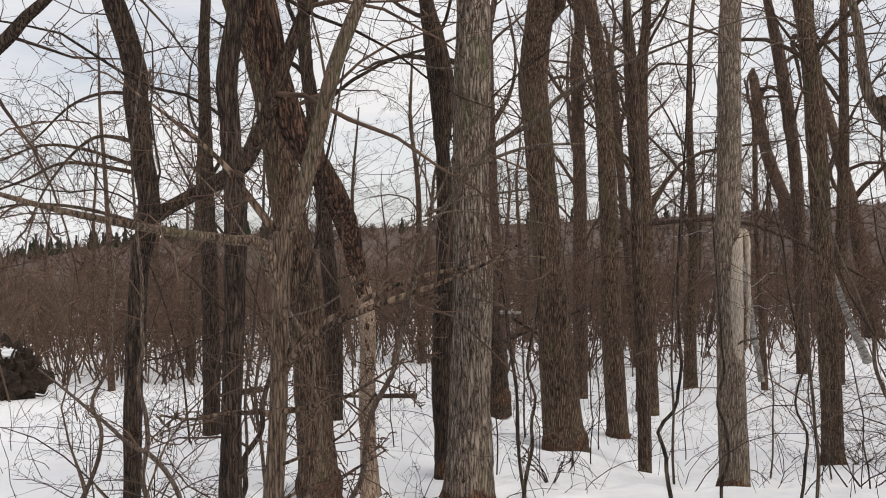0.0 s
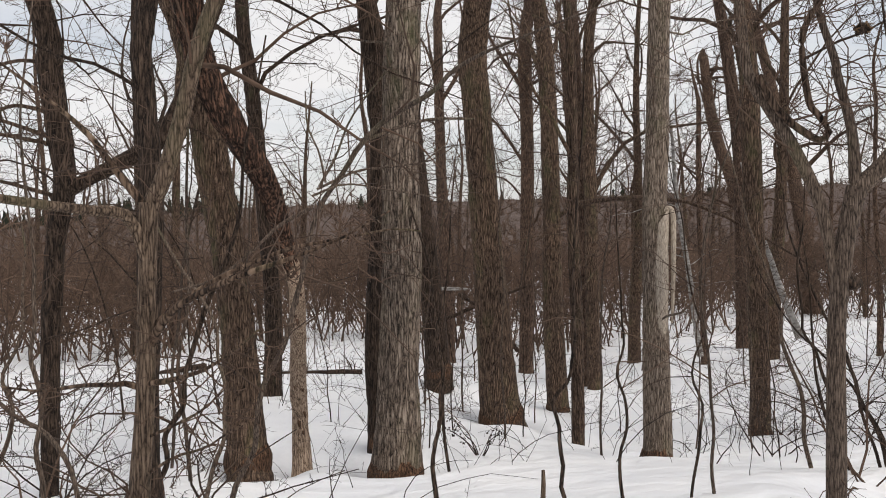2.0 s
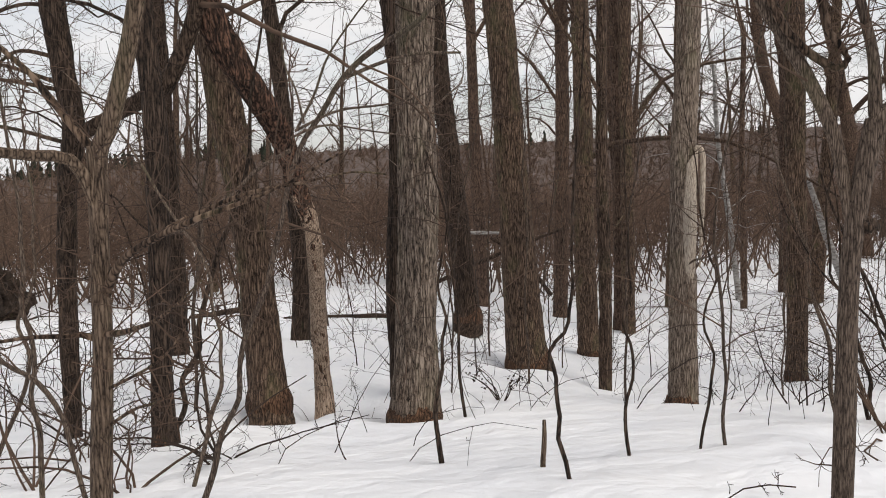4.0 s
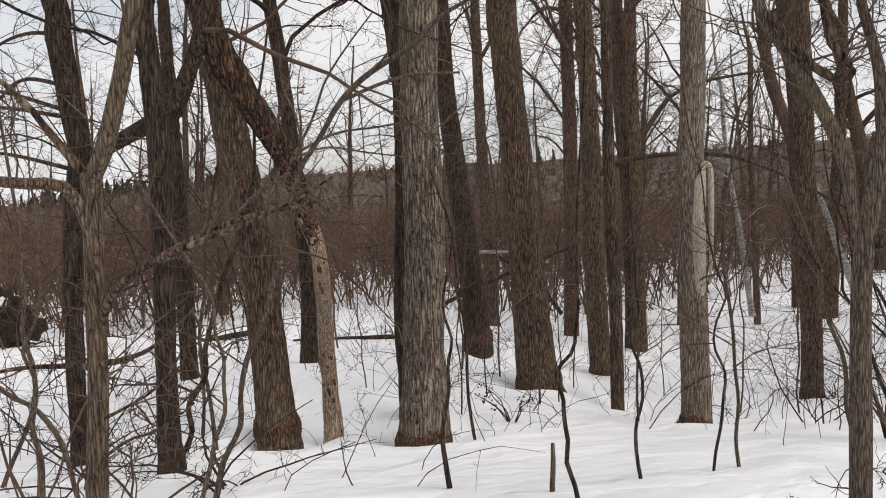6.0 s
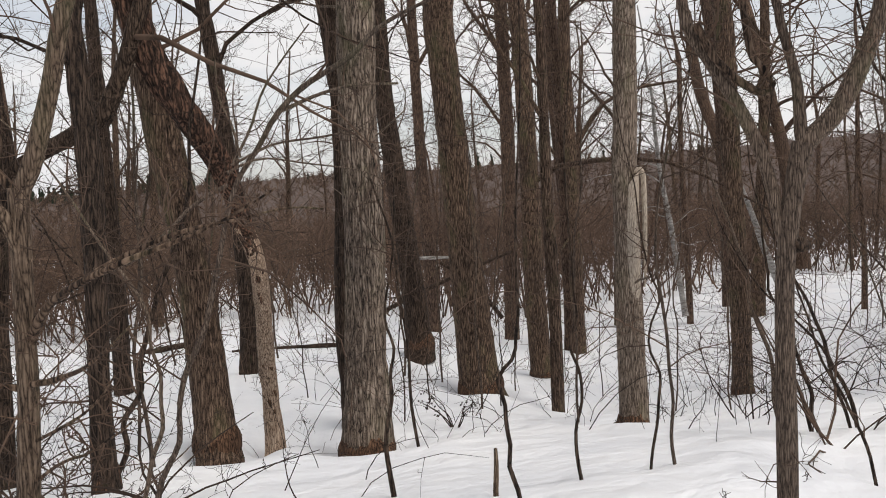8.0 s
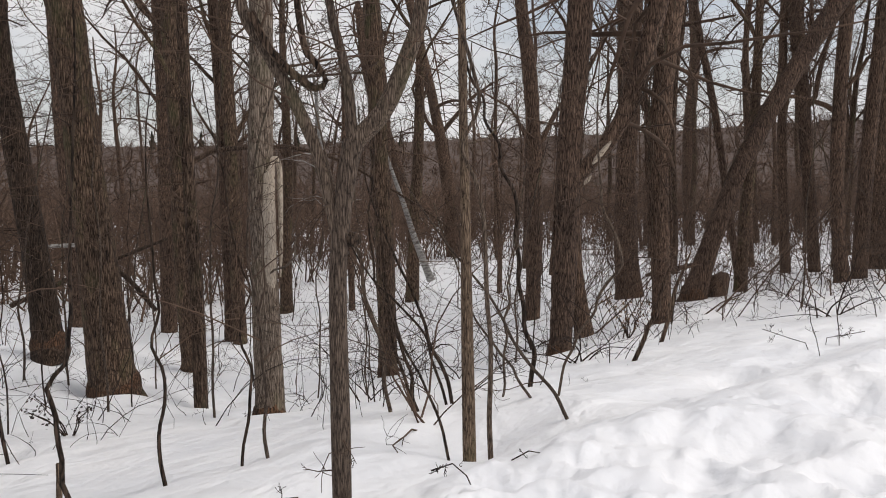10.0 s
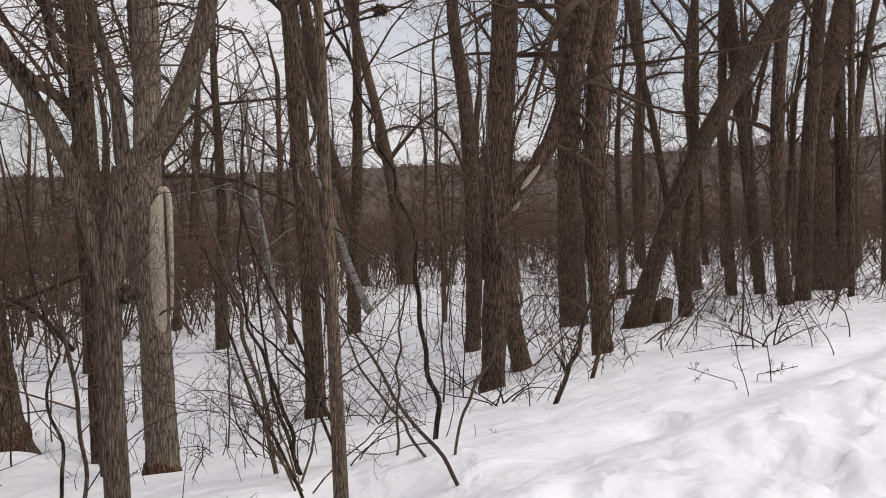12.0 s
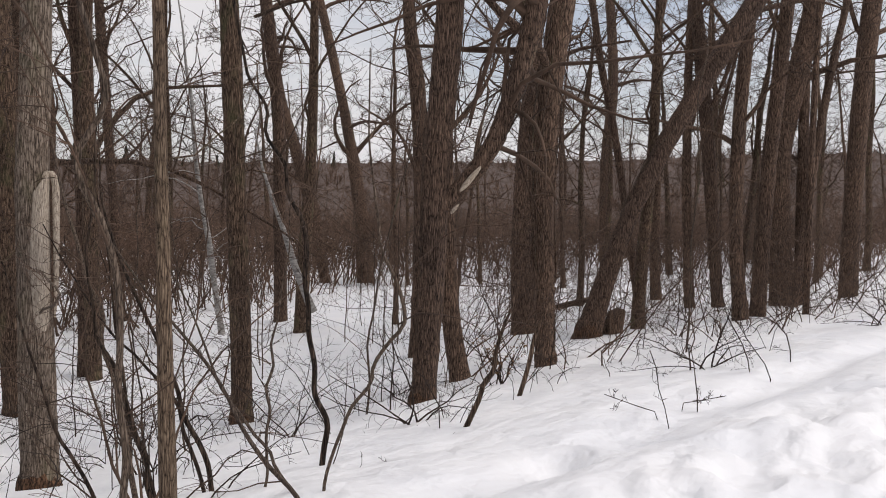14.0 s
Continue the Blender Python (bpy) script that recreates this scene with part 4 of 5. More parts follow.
v, f, s = log_mesh([(dead_rows[0][0], dead_rows[0][1], dead_rows[0][2] - 0.3, 0.14)] + dead_rows[:6], 40, 0.03, 83, 0.010, 0.10, 0.3)
link_mesh("lower_trunk", v, f, WOOD_ROT, dead, "pale rotten wood without bark", at=dead_rows[0][:3])
upper = [dead_rows[4][:3] + (0.05,)] + dead_rows[5:]
d = np.array(upper[-1]) - np.array(upper[-2])
upper = upper + [tuple(np.array(upper[-1]) + d * k * np.array([1, 1, 1.6, 0])) for k in (1.2, 2.6, 4.2)]
v, f, s = log_mesh(upper, 48, 0.025, 84, 0.016, 0.10)
link_mesh("upper_trunk", v, f, BARK_SCALY, dead, "dark red-brown scaly bark", at=dead_rows[0][:3])
rng = np.random.default_rng(85)
for k in range(150):
    p = s[int((len(s) - 8) * rng.random() ** 1.3) + 2]
    a = rng.uniform(0, 6.28)
    bm = bmesh.new()
    bmesh.ops.create_cube(bm, size=1)
    bmesh.ops.scale(bm, vec=(rng.uniform(0.02, 0.045), 0.007, rng.uniform(0.04, 0.12)), verts=bm.verts)
    bmesh.ops.bevel(bm, geom=bm.edges[:], offset=0.003, segments=1, affect="EDGES")
    flake = part("bark_flake", bm, BARK_SCALY, dead)
    flake.location = Vector(p[:3]) + Vector((math.cos(a), math.sin(a), 0)) * p[3] * 1.02 - Vector(dead_rows[0][:3])
    flake.rotation_euler = (rng.uniform(-0.2, 0.2), -0.45, a + 1.57 + rng.uniform(-0.3, 0.3))

# bark scraps on the bare foot; lower dark patches for shade in rot holes
v, f, low_line = log_mesh(dead_rows[:5], 8, 0.03, 83, 0, 0)
for k in range(13):
    p = low_line[int(len(low_line) * (0.06 + 0.4 * rng.random() if k % 2 else 0.7 + 0.28 * rng.random()))]
    a = -1.35 + rng.normal() * 0.55
    bm = bmesh.new()
    bmesh.ops.create_icosphere(bm, subdivisions=2, radius=1)
    tall, wide = rng.uniform(0.025, 0.09), rng.uniform(0.012, 0.024)
    for q in bm.verts:
        q.co *= 1 + 0.35 * noise.noise(q.co * 2.5 + Vector((k, 0, 0)))
        q.co = Vector((q.co.x * wide, q.co.y * 0.007, q.co.z * tall))
    foot_patch = part("bark_scrap", bm, BARK_SCALY if k % 2 == 0 else BARK_COLLAR, dead)
    foot_patch.location = Vector(p[:3]) + Vector((math.cos(a), math.sin(a), 0)) * p[3] * 1.02 - Vector(dead_rows[0][:3])
    foot_patch.rotation_euler = (-0.3, -0.1, a + 1.57)

# knob on the young forking tree
kx, ky, kz = (2.16, 2.97, 1.27)
bm = bmesh.new()
bmesh.ops.create_icosphere(bm, subdivisions=3, radius=0.030)
for q in bm.verts:
    q.co *= 1 + 0.5 * (noise.noise(q.co * 30) + 0.2)
    q.co.x *= 1.3
knob = part("knob", bm, BARK_DARK, [o for o in bpy.data.objects if o.get("label", "").startswith("young grey tree forking")][0], "dark swollen knob")
knob.location = Vector((kx, ky, kz)) - knob.parent.location

# young stems by the trail and on the slope
for k, (ctrl, top, bark, label) in enumerate((
        ([(-0.57, 3.36, 0.05, 0.019), (-0.40, 3.36, 0.55, 0.015), (-0.28, 3.36, 0.94, 0.015), (-0.16, 3.36, 1.31, 0.014), (-0.05, 3.36, 1.66, 0.014), (0.16, 3.36, 1.91, 0.015), (0.42, 3.36, 2.16, 0.014), (0.67, 3.36, 2.30, 0.010)], 0.8, BARK_YOUNG, "long grey sapling arching over the slope"),
        ([(-1.84, 6.37, -0.68, 0.030), (-1.63, 6.37, -0.00, 0.029), (-1.47, 6.37, 0.62, 0.027), (-1.23, 6.37, 1.17, 0.025)], 2.0, BARK_DARK, "dark sapling leaning in the snow"),
        ([(3.89, 3.83, -0.00, 0.015), (3.62, 4.00, 0.49, 0.012), (3.37, 4.14, 0.92, 0.009)], 0.8, BARK_YOUNG, "thin stick leaning out of the snow bank"),
        ([(5.81, 5.34, -0.23, 0.027), (5.96, 5.24, 0.20, 0.023), (6.01, 5.21, 0.47, 0.019)], 0.35, BARK_BROWN, "short stick leaning out of the snow bank"),
        ([(7.23, 6.47, -0.46, 0.030), (7.32, 6.41, -0.00, 0.028), (7.42, 6.35, 0.38, 0.020)], 0.3, BARK_BROWN, "short crooked stick in the snow"),
        ([(3.43, 5.01, -0.26, 0.019), (3.34, 5.05, 0.14, 0.017), (3.25, 5.08, 0.49, 0.015), (3.14, 5.13, 0.87, 0.011)], 1.3, BARK_DARK, "dark stem of a leaning shrub"),
        ([(3.47, 5.19, -0.30, 0.018), (3.35, 5.24, 0.18, 0.015), (3.30, 5.26, 0.54, 0.012)], 1.0, BARK_DARK, "dark stem of a leaning shrub"),
        ([(3.09, 3.92, -0.10, 0.012), (2.99, 3.97, 0.28, 0.010), (2.85, 4.02, 0.56, 0.009)], 0.8, BARK_DARK, "dark stem of a leaning shrub"),
        ([(0.49, 4.52, -0.24, 0.021), (0.48, 4.52, -0.03, 0.018), (0.51, 4.52, 0.52, 0.012), (0.51, 4.52, 0.93, 0.009)], 1.0, BARK_DARK, "dark thin sapling before a maple"),
        ([(1.13, 3.65, -0.01, 0.014), (1.07, 3.65, 0.41, 0.013), (1.06, 3.65, 0.61, 0.012), (1.12, 3.65, 0.79, 0.011), (1.15, 3.65, 1.06, 0.009)], 1.4, BARK_DARK, "crooked dark sapling in the snow"),
        ([(2.11, 4.22, -0.11, 0.014), (2.10, 4.22, 0.49, 0.012), (2.07, 4.22, 0.93, 0.011), (2.06, 4.22, 1.46, 0.009)], 1.2, BARK_YOUNG, "thin straight grey sapling in snow"),
        ([(1.55, 4.16, -0.11, 0.014), (1.55, 4.16, 0.35, 0.011), (1.55, 4.16, 0.79, 0.009), (1.54, 4.16, 1.13, 0.007)], 1.2, BARK_DARK, "thin dark sapling in the snow"),
        ([(1.95, 4.18, -0.10, 0.011), (1.99, 4.18, 0.32, 0.011), (1.99, 4.18, 0.63, 0.008), (1.98, 4.18, 1.04, 0.007)], 1.0, BARK_DARK, "thin dark sapling in the snow"),
        ([(1.05, 4.04, -0.10, 0.019), (1.06, 4.04, 0.05, 0.017), (1.06, 4.04, 0.16, 0.012)], 0.0, BARK_TAN, "broken grey stub in the snow"),
        ([(3.79, 5.16, -0.27, 0.020), (3.66, 5.24, 0.18, 0.018), (3.56, 5.30, 0.49, 0.015), (3.40, 5.40, 0.93, 0.012)], 1.2, BARK_DARK, "dark stem of a leaning shrub"),
        ([(3.75, 5.18, -0.28, 0.015), (3.65, 5.24, 0.11, 0.014), (3.57, 5.29, 0.35, 0.012), (3.30, 5.46, 0.66, 0.009)], 0.8, BARK_DARK, "dark stem of a leaning shrub"),
        ([(3.41, 5.50, -0.37, 0.022), (3.34, 5.54, 0.14, 0.020), (3.24, 5.61, 0.64, 0.018), (3.13, 5.68, 1.19, 0.014)], 1.4, BARK_YOUNG, "grey sapling leaning from the bank"),
        ([(4.05, 4.41, -0.10, 0.014), (3.93, 4.48, 0.12, 0.012), (3.80, 4.57, 0.34, 0.011), (3.67, 4.65, 0.58, 0.008)], 0.8, BARK_YOUNG, "thin arching sapling by the bank"),
        ([(3.96, 4.70, -0.17, 0.011), (3.97, 4.69, 0.21, 0.011), (3.99, 4.68, 0.61, 0.010), (4.02, 4.66, 0.83, 0.007)], 0.8, BARK_YOUNG, "thin straight sapling by the bank"),
        ([(4.13, 4.24, -0.06, 0.012), (4.20, 4.20, 0.23, 0.012), (4.34, 4.10, 0.63, 0.012), (4.49, 4.01, 0.90, 0.013), (4.44, 4.04, 1.14, 0.012), (4.36, 4.09, 1.40, 0.010)], 0.9, BARK_YOUNG, "bent grey sapling by the bank"),
        ([(-2.89, 5.57, -0.57, 0.023), (-2.69, 5.58, -0.13, 0.021), (-2.60, 5.59, 0.49, 0.017), (-2.50, 5.60, 1.09, 0.013)], 1.2, BARK_YOUNG, "grey sapling in tangled brush"),
        ([(-1.52, 3.76, 0.12, 0.017), (-1.53, 3.76, 0.63, 0.015), (-1.53, 3.76, 1.03, 0.013), (-1.52, 3.76, 1.38, 0.011)], 1.4, BARK_YOUNG, "grey sapling in tangled brush"),
        ([(-1.25, 3.57, 0.18, 0.015), (-1.29, 3.56, 0.41, 0.015), (-1.40, 3.56, 0.58, 0.015), (-1.52, 3.56, 0.65, 0.014)], 0.6, BARK_YOUNG, "grey arching stem over the snow"),
        ([(-0.86, 4.17, -0.09, 0.016), (-0.74, 4.17, 0.29, 0.015), (-0.72, 4.17, 0.67, 0.012), (-0.80, 4.17, 1.11, 0.011)], 1.2, BARK_YOUNG, "grey sapling in tangled brush"),
        ([(2.99, 3.25, 0.11, 0.018), (2.98, 3.25, 0.63, 0.015), (2.95, 3.26, 1.07, 0.014), (2.92, 3.27, 1.49, 0.012), (2.90, 3.28, 2.04, 0.011)], 2.5, BARK_YOUNG, "thin young pole beside a smooth trunk"),
        ([(4.52, 5.13, -0.13, 0.025), (4.47, 5.16, 0.42, 0.023), (4.42, 5.19, 0.98, 0.021), (4.37, 5.22, 1.35, 0.019), (4.29, 5.27, 1.71, 0.016), (4.18, 5.34, 2.07, 0.014), (4.06, 5.42, 2.46, 0.013)], 2.0, BARK_DARK, "dark curved sapling on the slope"))):
    sapling(label, ctrl, 200 + k, bark, top, 0 if top == 0 else 9)


arch = [o for o in bpy.data.objects if o.get("label", "").startswith("long grey sapling arching")][0]
rng = np.random.default_rng(95)
for ctrl in ([(0.15, 3.36, 1.92, 0.009), (0.31, 3.36, 1.98, 0.008), (0.45, 3.36, 2.01, 0.007), (0.64, 3.36, 2.01, 0.005)], [(-0.08, 3.36, 1.70, 0.007), (0.10, 3.37, 1.78, 0.006), (0.27, 3.39, 1.80, 0.005), (0.44, 3.42, 1.83, 0.004), (0.54, 3.44, 1.89, 0.003)],
             [(-0.10, 3.36, 1.67, 0.006), (0.05, 3.33, 1.72, 0.005), (0.24, 3.30, 1.69, 0.004), (0.46, 3.27, 1.65, 0.003), (0.56, 3.25, 1.60, 0.003)], [(-0.07, 3.36, 1.71, 0.007), (0.01, 3.36, 1.85, 0.006), (0.07, 3.36, 2.00, 0.005), (0.17, 3.36, 2.14, 0.004), (0.28, 3.36, 2.27, 0.003)],
             [(-0.04, 3.36, 1.73, 0.006), (-0.07, 3.38, 1.87, 0.005), (-0.12, 3.40, 1.99, 0.004), (-0.13, 3.42, 2.15, 0.003)], [(-0.10, 3.36, 1.62, 0.010), (-0.25, 3.36, 1.54, 0.009), (-0.35, 3.36, 1.45, 0.007), (-0.53, 3.36, 1.31, 0.006), (-0.73, 3.36, 1.25, 0.005)]):
    P, R = line_of(ctrl, 12)
    link_mesh("branch", *tubes(P, R, 6), BARK_YOUNG, arch, at=arch.location)
    p, r = sprout(rng, P, R, 10, (0.2, 0.55), 0.65, 0.05, 6, 0.6, 0.15, 0.3, 0.0016)
    q, t = sprout(rng, p, r, 24, (0.3, 0.6), 0.7, 0.02, 4, 0.65, 0.1, 0.3, 0.0014)
    tagged(link_mesh("twig_spray", *gather(tubes(p, r, 3), tubes(q, t, 3)), TWIG, arch, at=arch.location), kind="stuff")


# ---- more of the wood: trees of the background, saplings, brush ----
def spots(rng, count, near, far, bearings, clear=0.0, edge=0.8, taken=()):
    """Places on the slope, thinning with the square root of distance."""
    got = []
    while len(got) < count:
        r = near + (far - near) * rng.random() ** 0.8
        a = radians(rng.uniform(*bearings))
        x, y = 1.2 + r * math.sin(a), 0.4 + r * math.cos(a)
        if beyond(x, y) > edge and all((x - p) ** 2 + (y - q) ** 2 > clear ** 2 for p, q in list(taken) + got):
            got.append((x, y))
    return got


big = [(o.location.x, o.location.y) for o in bpy.data.objects if o.name.startswith(("tree", "dead_tree", "birch"))]
rng = np.random.default_rng(500)
models = []
for k in range(7):
    h = (12, 14, 11, 15, 13, 10, 12)[k]
    r = (0.15, 0.2, 0.1, 0.22, 0.13, 0.08, 0.11)[k]
    lean = rng.normal(size=2) * 0.06
    ctrl = [(lean[0] * z, lean[1] * z + 0.05 * math.sin(z), z, r * (1 - 0.055 * z)) for z in (0.0, 2.0, 4.5, 7.0)]
    models.append(tree("bare brown tree deep in the wood", ctrl, h, BARK_RED_LIT if k % 3 else BARK_BROWN, 510 + k, 8, 26, 10, 0.45, 0.26, ridges=0, shoots=18, fine=0.007, group="trees deep in the wood"))
places = spots(rng, 105, 17, 62, (-46, 78), 1.3, 9, big)
places += spots(rng, 12, 16, 42, (30, 78), 1.2, 3.5, big + places) + spots(rng, 16, 10, 60, (85, 305), 1.5, -200)
places = [p for p in places if abs(beyond(*p) + 2) > 3.5]
for k, (x, y) in enumerate(places):
    z = float(slope_at(x, y)) - 0.1
    s = rng.uniform(0.75, 1.15)
    m = Matrix.Translation((x, y, z)) @ Matrix.Rotation(rng.uniform(0, 6.28), 4, "Z") @ Matrix.Diagonal((s, s, s * rng.uniform(0.9, 1.1), 1))
    if k < len(models):
        models[k].matrix_basis = m
    else:
        copy_thing(models[k % len(models)], m)

models = []
for k in range(8):
    h = (2.2, 3.0, 4.2, 3.4, 2.6, 5.0, 1.8, 3.8)[k]
    r = (0.010, 0.014, 0.02, 0.016, 0.011, 0.024, 0.009, 0.018)[k]
    bend = rng.normal(size=2) * 0.14
    ctrl = [(bend[0] * z * z / h, bend[1] * z * z / h, z, r * (1 - 0.6 * z / h)) for z in (0.0, h * 0.3, h * 0.6, h * 0.9)]
    models.append(sapling("thin bare sapling rising from the snow", ctrl, 540 + k, BARK_YOUNG if k % 2 else BARK_DARK, h * 0.15, 14, group="thin saplings on the slope", sides=6))
places = spots(rng, 26, 5.5, 12, (-38, 60), 0.35, 1.2, big) + spots(rng, 74, 11, 30, (-46, 72), 0.4, 2.0, big)
for k, (x, y) in enumerate(places):
    s = rng.uniform(0.8, 1.25)
    m = Matrix.Translation((x, y, float(slope_at(x, y)) - 0.03)) @ Matrix.Rotation(rng.uniform(0, 6.28), 4, "Z") @ Matrix.Diagonal((s, s, s, 1))
    if k < len(models):
        models[k].matrix_basis = m
    else:
        copy_thing(models[k % len(models)], m)

# whips and dead stalks pushing through the snow
def stalks(rng, xy, tall, k, thick, lean, side, kt=4, least=0.0022):
    n = len(xy)
    base = np.stack([xy[:, 0], xy[:, 1], snow_at(xy[:, 0], xy[:, 1]) - 0.05], -1)
    h = rng.uniform(*tall, n)
    d = unit(np.concatenate([rng.normal(size=(n, 2)) * lean, np.ones((n, 1))], 1))
    P = np.empty((n, k, 3))
    P[:, 0] = base
    bow = rng.normal(size=(n, 3)) * np.array([0.2, 0.2, 0.1])
    for s in range(1, k):
        d = unit(d + bow + rng.normal(size=(n, 3)) * np.array([0.2, 0.2, 0.08]))
        P[:, s] = P[:, s - 1] + d * (h / (k - 1))[:, None]
    R = (rng.uniform(*thick, n)[:, None]) * np.linspace(1, 0.3, k)[None]
    out = [tubes(P, R, 4)]
    if side:
        p, r = sprout(rng, P, R, n * side, (0.2, 0.55), 0.7, 0.15, kt, 0.65, 0.2, 0.3, least)
        q, t = sprout(rng, p, r, n * side * 2, (0.3, 0.7), 0.6, 0.1, max(2, kt - 1), 0.65, 0.2, 0.3, least)
        out += [tubes(p, r, 3), tubes(q, t, 3)]
    return gather(*out)


def strewn(rng, n, near, far, bearings, edge=0.7, power=0.7):
    r = near + (far - near) * rng.random(n * 4) ** power
    a = np.radians(rng.uniform(*bearings, n * 4))
    x, y = 1.2 + r * np.sin(a), 0.4 + r * np.cos(a)
    clump = vnoise(x * 0.7, y * 0.7, 77) + 0.25 * rng.random(n * 4) > 0.42
    keep = (beyond(x, y) > edge) & clump
    return np.stack([x[keep], y[keep]], -1)[:n]


v, f = stalks(rng, strewn(rng, 230, 4.4, 12, (-38, 60)), (0.3, 1.6), 7, (0.0026, 0.0062), 0.3, 3)
tagged(link_mesh("undergrowth", v, f, TWIG_DARK), "thin dark whips and stalks through snow", "undergrowth", kind="stuff")
v, f = stalks(rng, strewn(rng, 320, 10, 27, (-48, 74), 3), (0.4, 2.0), 5, (0.004, 0.009), 0.3, 5, 4, 0.0028)
tagged(link_mesh("undergrowth", v, f, TWIG), "tangled brown brush on the snowy slope", "undergrowth", kind="stuff")
v, f = stalks(rng, strewn(rng, 300, 11, 30, (36, 70), 2.2, 1.0), (1.2, 3.6), 6, (0.006, 0.014), 0.35, 9, 4, 0.0036)
tagged(link_mesh("undergrowth", v, f, TWIG), "leafless brown thicket among the crowded trees", "undergrowth", kind="stuff")
xy = strewn(rng, 11000, 19, 78, (-50, 78), 9, 1.0)
away, bearing = np.hypot(xy[:, 0] - 1.2, xy[:, 1] - 0.4), np.degrees(np.arctan2(xy[:, 0] - 1.2, xy[:, 1] - 0.4))
xy = xy[away > 21.5 + 14 * np.clip((bearing - 8) / 32, 0, 1) + 5 * (vnoise(bearing * 0.25, bearing * 0, 51) - 0.5)]
v, f = stalks(rng, xy[:6000], (1.4, 4.6), 3, (0.016, 0.034), 0.22, 8, 2, 0.013)
tagged(link_mesh("brushwood", v, f, BRUSH), "dense brown thicket across the valley floor", "thicket", kind="stuff")

# crest of the far hill: bare crowns, with dark conifers towards one end
n = 2200
a = np.radians(rng.uniform(-48, 80, n))
r = 100 + 305 * rng.random(n) ** 0.6
x, y = 1.2 + r * np.sin(a), 0.4 + r * np.cos(a)
z = woods_at(x, y, r, a) - 2
P = np.stack([x, y, z], -1)[:, None] + np.array([0, 0, 1.0])[None, None] * (np.linspace(0, 1, 3)[None, :, None] * rng.uniform(3, 5.5, n)[:, None, None])
R = np.full((n, 1), 0.13) * np.array([[1, 0.7, 0.3]])
p, t = sprout(rng, P, R, n * 10, (0.4, 0.8), 0.6, 0.3, 2, 0.7, 0.15, 0.3, 0.09)
v, f = gather(tubes(P, R, 3), tubes(p, t, 3))
tagged(link_mesh("far_trees", v, f, BRUSH), "bare crowns along the far ridge", "woods", kind="stuff")
n = 150
a = np.radians(np.concatenate([rng.uniform(-46, -12, n - 14), rng.uniform(-12, 30, 14)]))
r = rng.uniform(280, 400, n)
x, y = 1.2 + r * np.sin(a), 0.4 + r * np.cos(a)
z = woods_at(x, y, r, a) - 3
h = rng.uniform(6, 11, n)
k = 9
P = np.stack([x, y, z], -1)[:, None] + np.array([0, 0, 1.0]) * (np.linspace(0, 1, k)[None, :, None] * h[:, None, None])
R = h[:, None] * 0.2 * np.linspace(1, 0.05, k)[None] * (1 + 0.35 * np.where(np.arange(k) % 2, -1, 1)[None] * rng.uniform(0.4, 1, (n, 1)))
v, f = tubes(P, R, 7)
v += rng.normal(size=v.shape) * 0.25
tagged(link_mesh("far_conifers", v, f, CONIFER, smooth=False), "dark conifers on the far ridge", "conifers", kind="stuff")

# low tangled shrubs beside the trail
def shrub_of(label, seed, stems, tall, mat):
    rng = np.random.default_rng(seed)
    ob = base_at("shrub", (0, 0, 0), label, "shrub", "tangled shrubs by the trail")
    P = np.empty((stems, 8, 3))
    P[:, 0] = np.concatenate([rng.normal(size=(stems, 2)) * 0.06, np.full((stems, 1), -0.08)], 1)
    d = unit(np.concatenate([rng.normal(size=(stems, 2)) * 0.55, np.ones((stems, 1))], 1))
    bow = rng.normal(size=(stems, 3)) * np.array([0.16, 0.16, 0.05]) - np.array([0, 0, 0.07])
    h = rng.uniform(0.6, 1.0, stems) * tall
    for s in range(1, 8):
        d = unit(d + bow + rng.normal(size=(stems, 3)) * 0.14)
        P[:, s] = P[:, s - 1] + d * (h / 7)[:, None]
    R = rng.uniform(0.005, 0.011, stems)[:, None] * np.linspace(1, 0.35, 8)[None]
    for k in range(stems):
        link_mesh("stem", *tubes(P[k:k + 1], R[k:k + 1], 6), mat, ob)
    p, r = sprout(rng, P, R, stems * 6, (0.2, 0.5), 0.75, 0.1, 6, 0.55, 0.2, 0.4)
    q, t = sprout(rng, p, r, stems * 18, (0.25, 0.6), 0.7, 0.05, 4, 0.6, 0.15, 0.4)
    tagged(link_mesh("twig_spray", *gather(tubes(p, r, 4), tubes(q, t, 3)), TWIG_DARK, ob), kind="stuff")
    return ob


models = [shrub_of("tangled shrub of thin arching stems", 700 + k, (7, 5, 9, 6)[k], (1.5, 1.9, 1.2, 2.3)[k], (TWIG, TWIG_DARK, TWIG_DARK, TWIG)[k]) for k in range(4)]
places = spots(rng, 5, 3.4, 6.5, (-42, -24), 0.4, 0.5, big) + spots(rng, 3, 4.5, 8, (12, 42), 0.6, 0.9, big) + spots(rng, 8, 6, 15, (-40, 62), 0.7, 0.9, big) + spots(rng, 5, 8, 18, (48, 70), 0.6, 0.5, big)
for k, (x, y) in enumerate(places):
    m = Matrix.Translation((x, y, snow_z(x, y))) @ Matrix.Rotation(rng.uniform(0, 6.28), 4, "Z") @ Matrix.Diagonal((1, 1, rng.uniform(0.8, 1.1), 1))
    if k < len(models):
        models[k].matrix_basis = m
    else:
        copy_thing(models[k % len(models)], m)


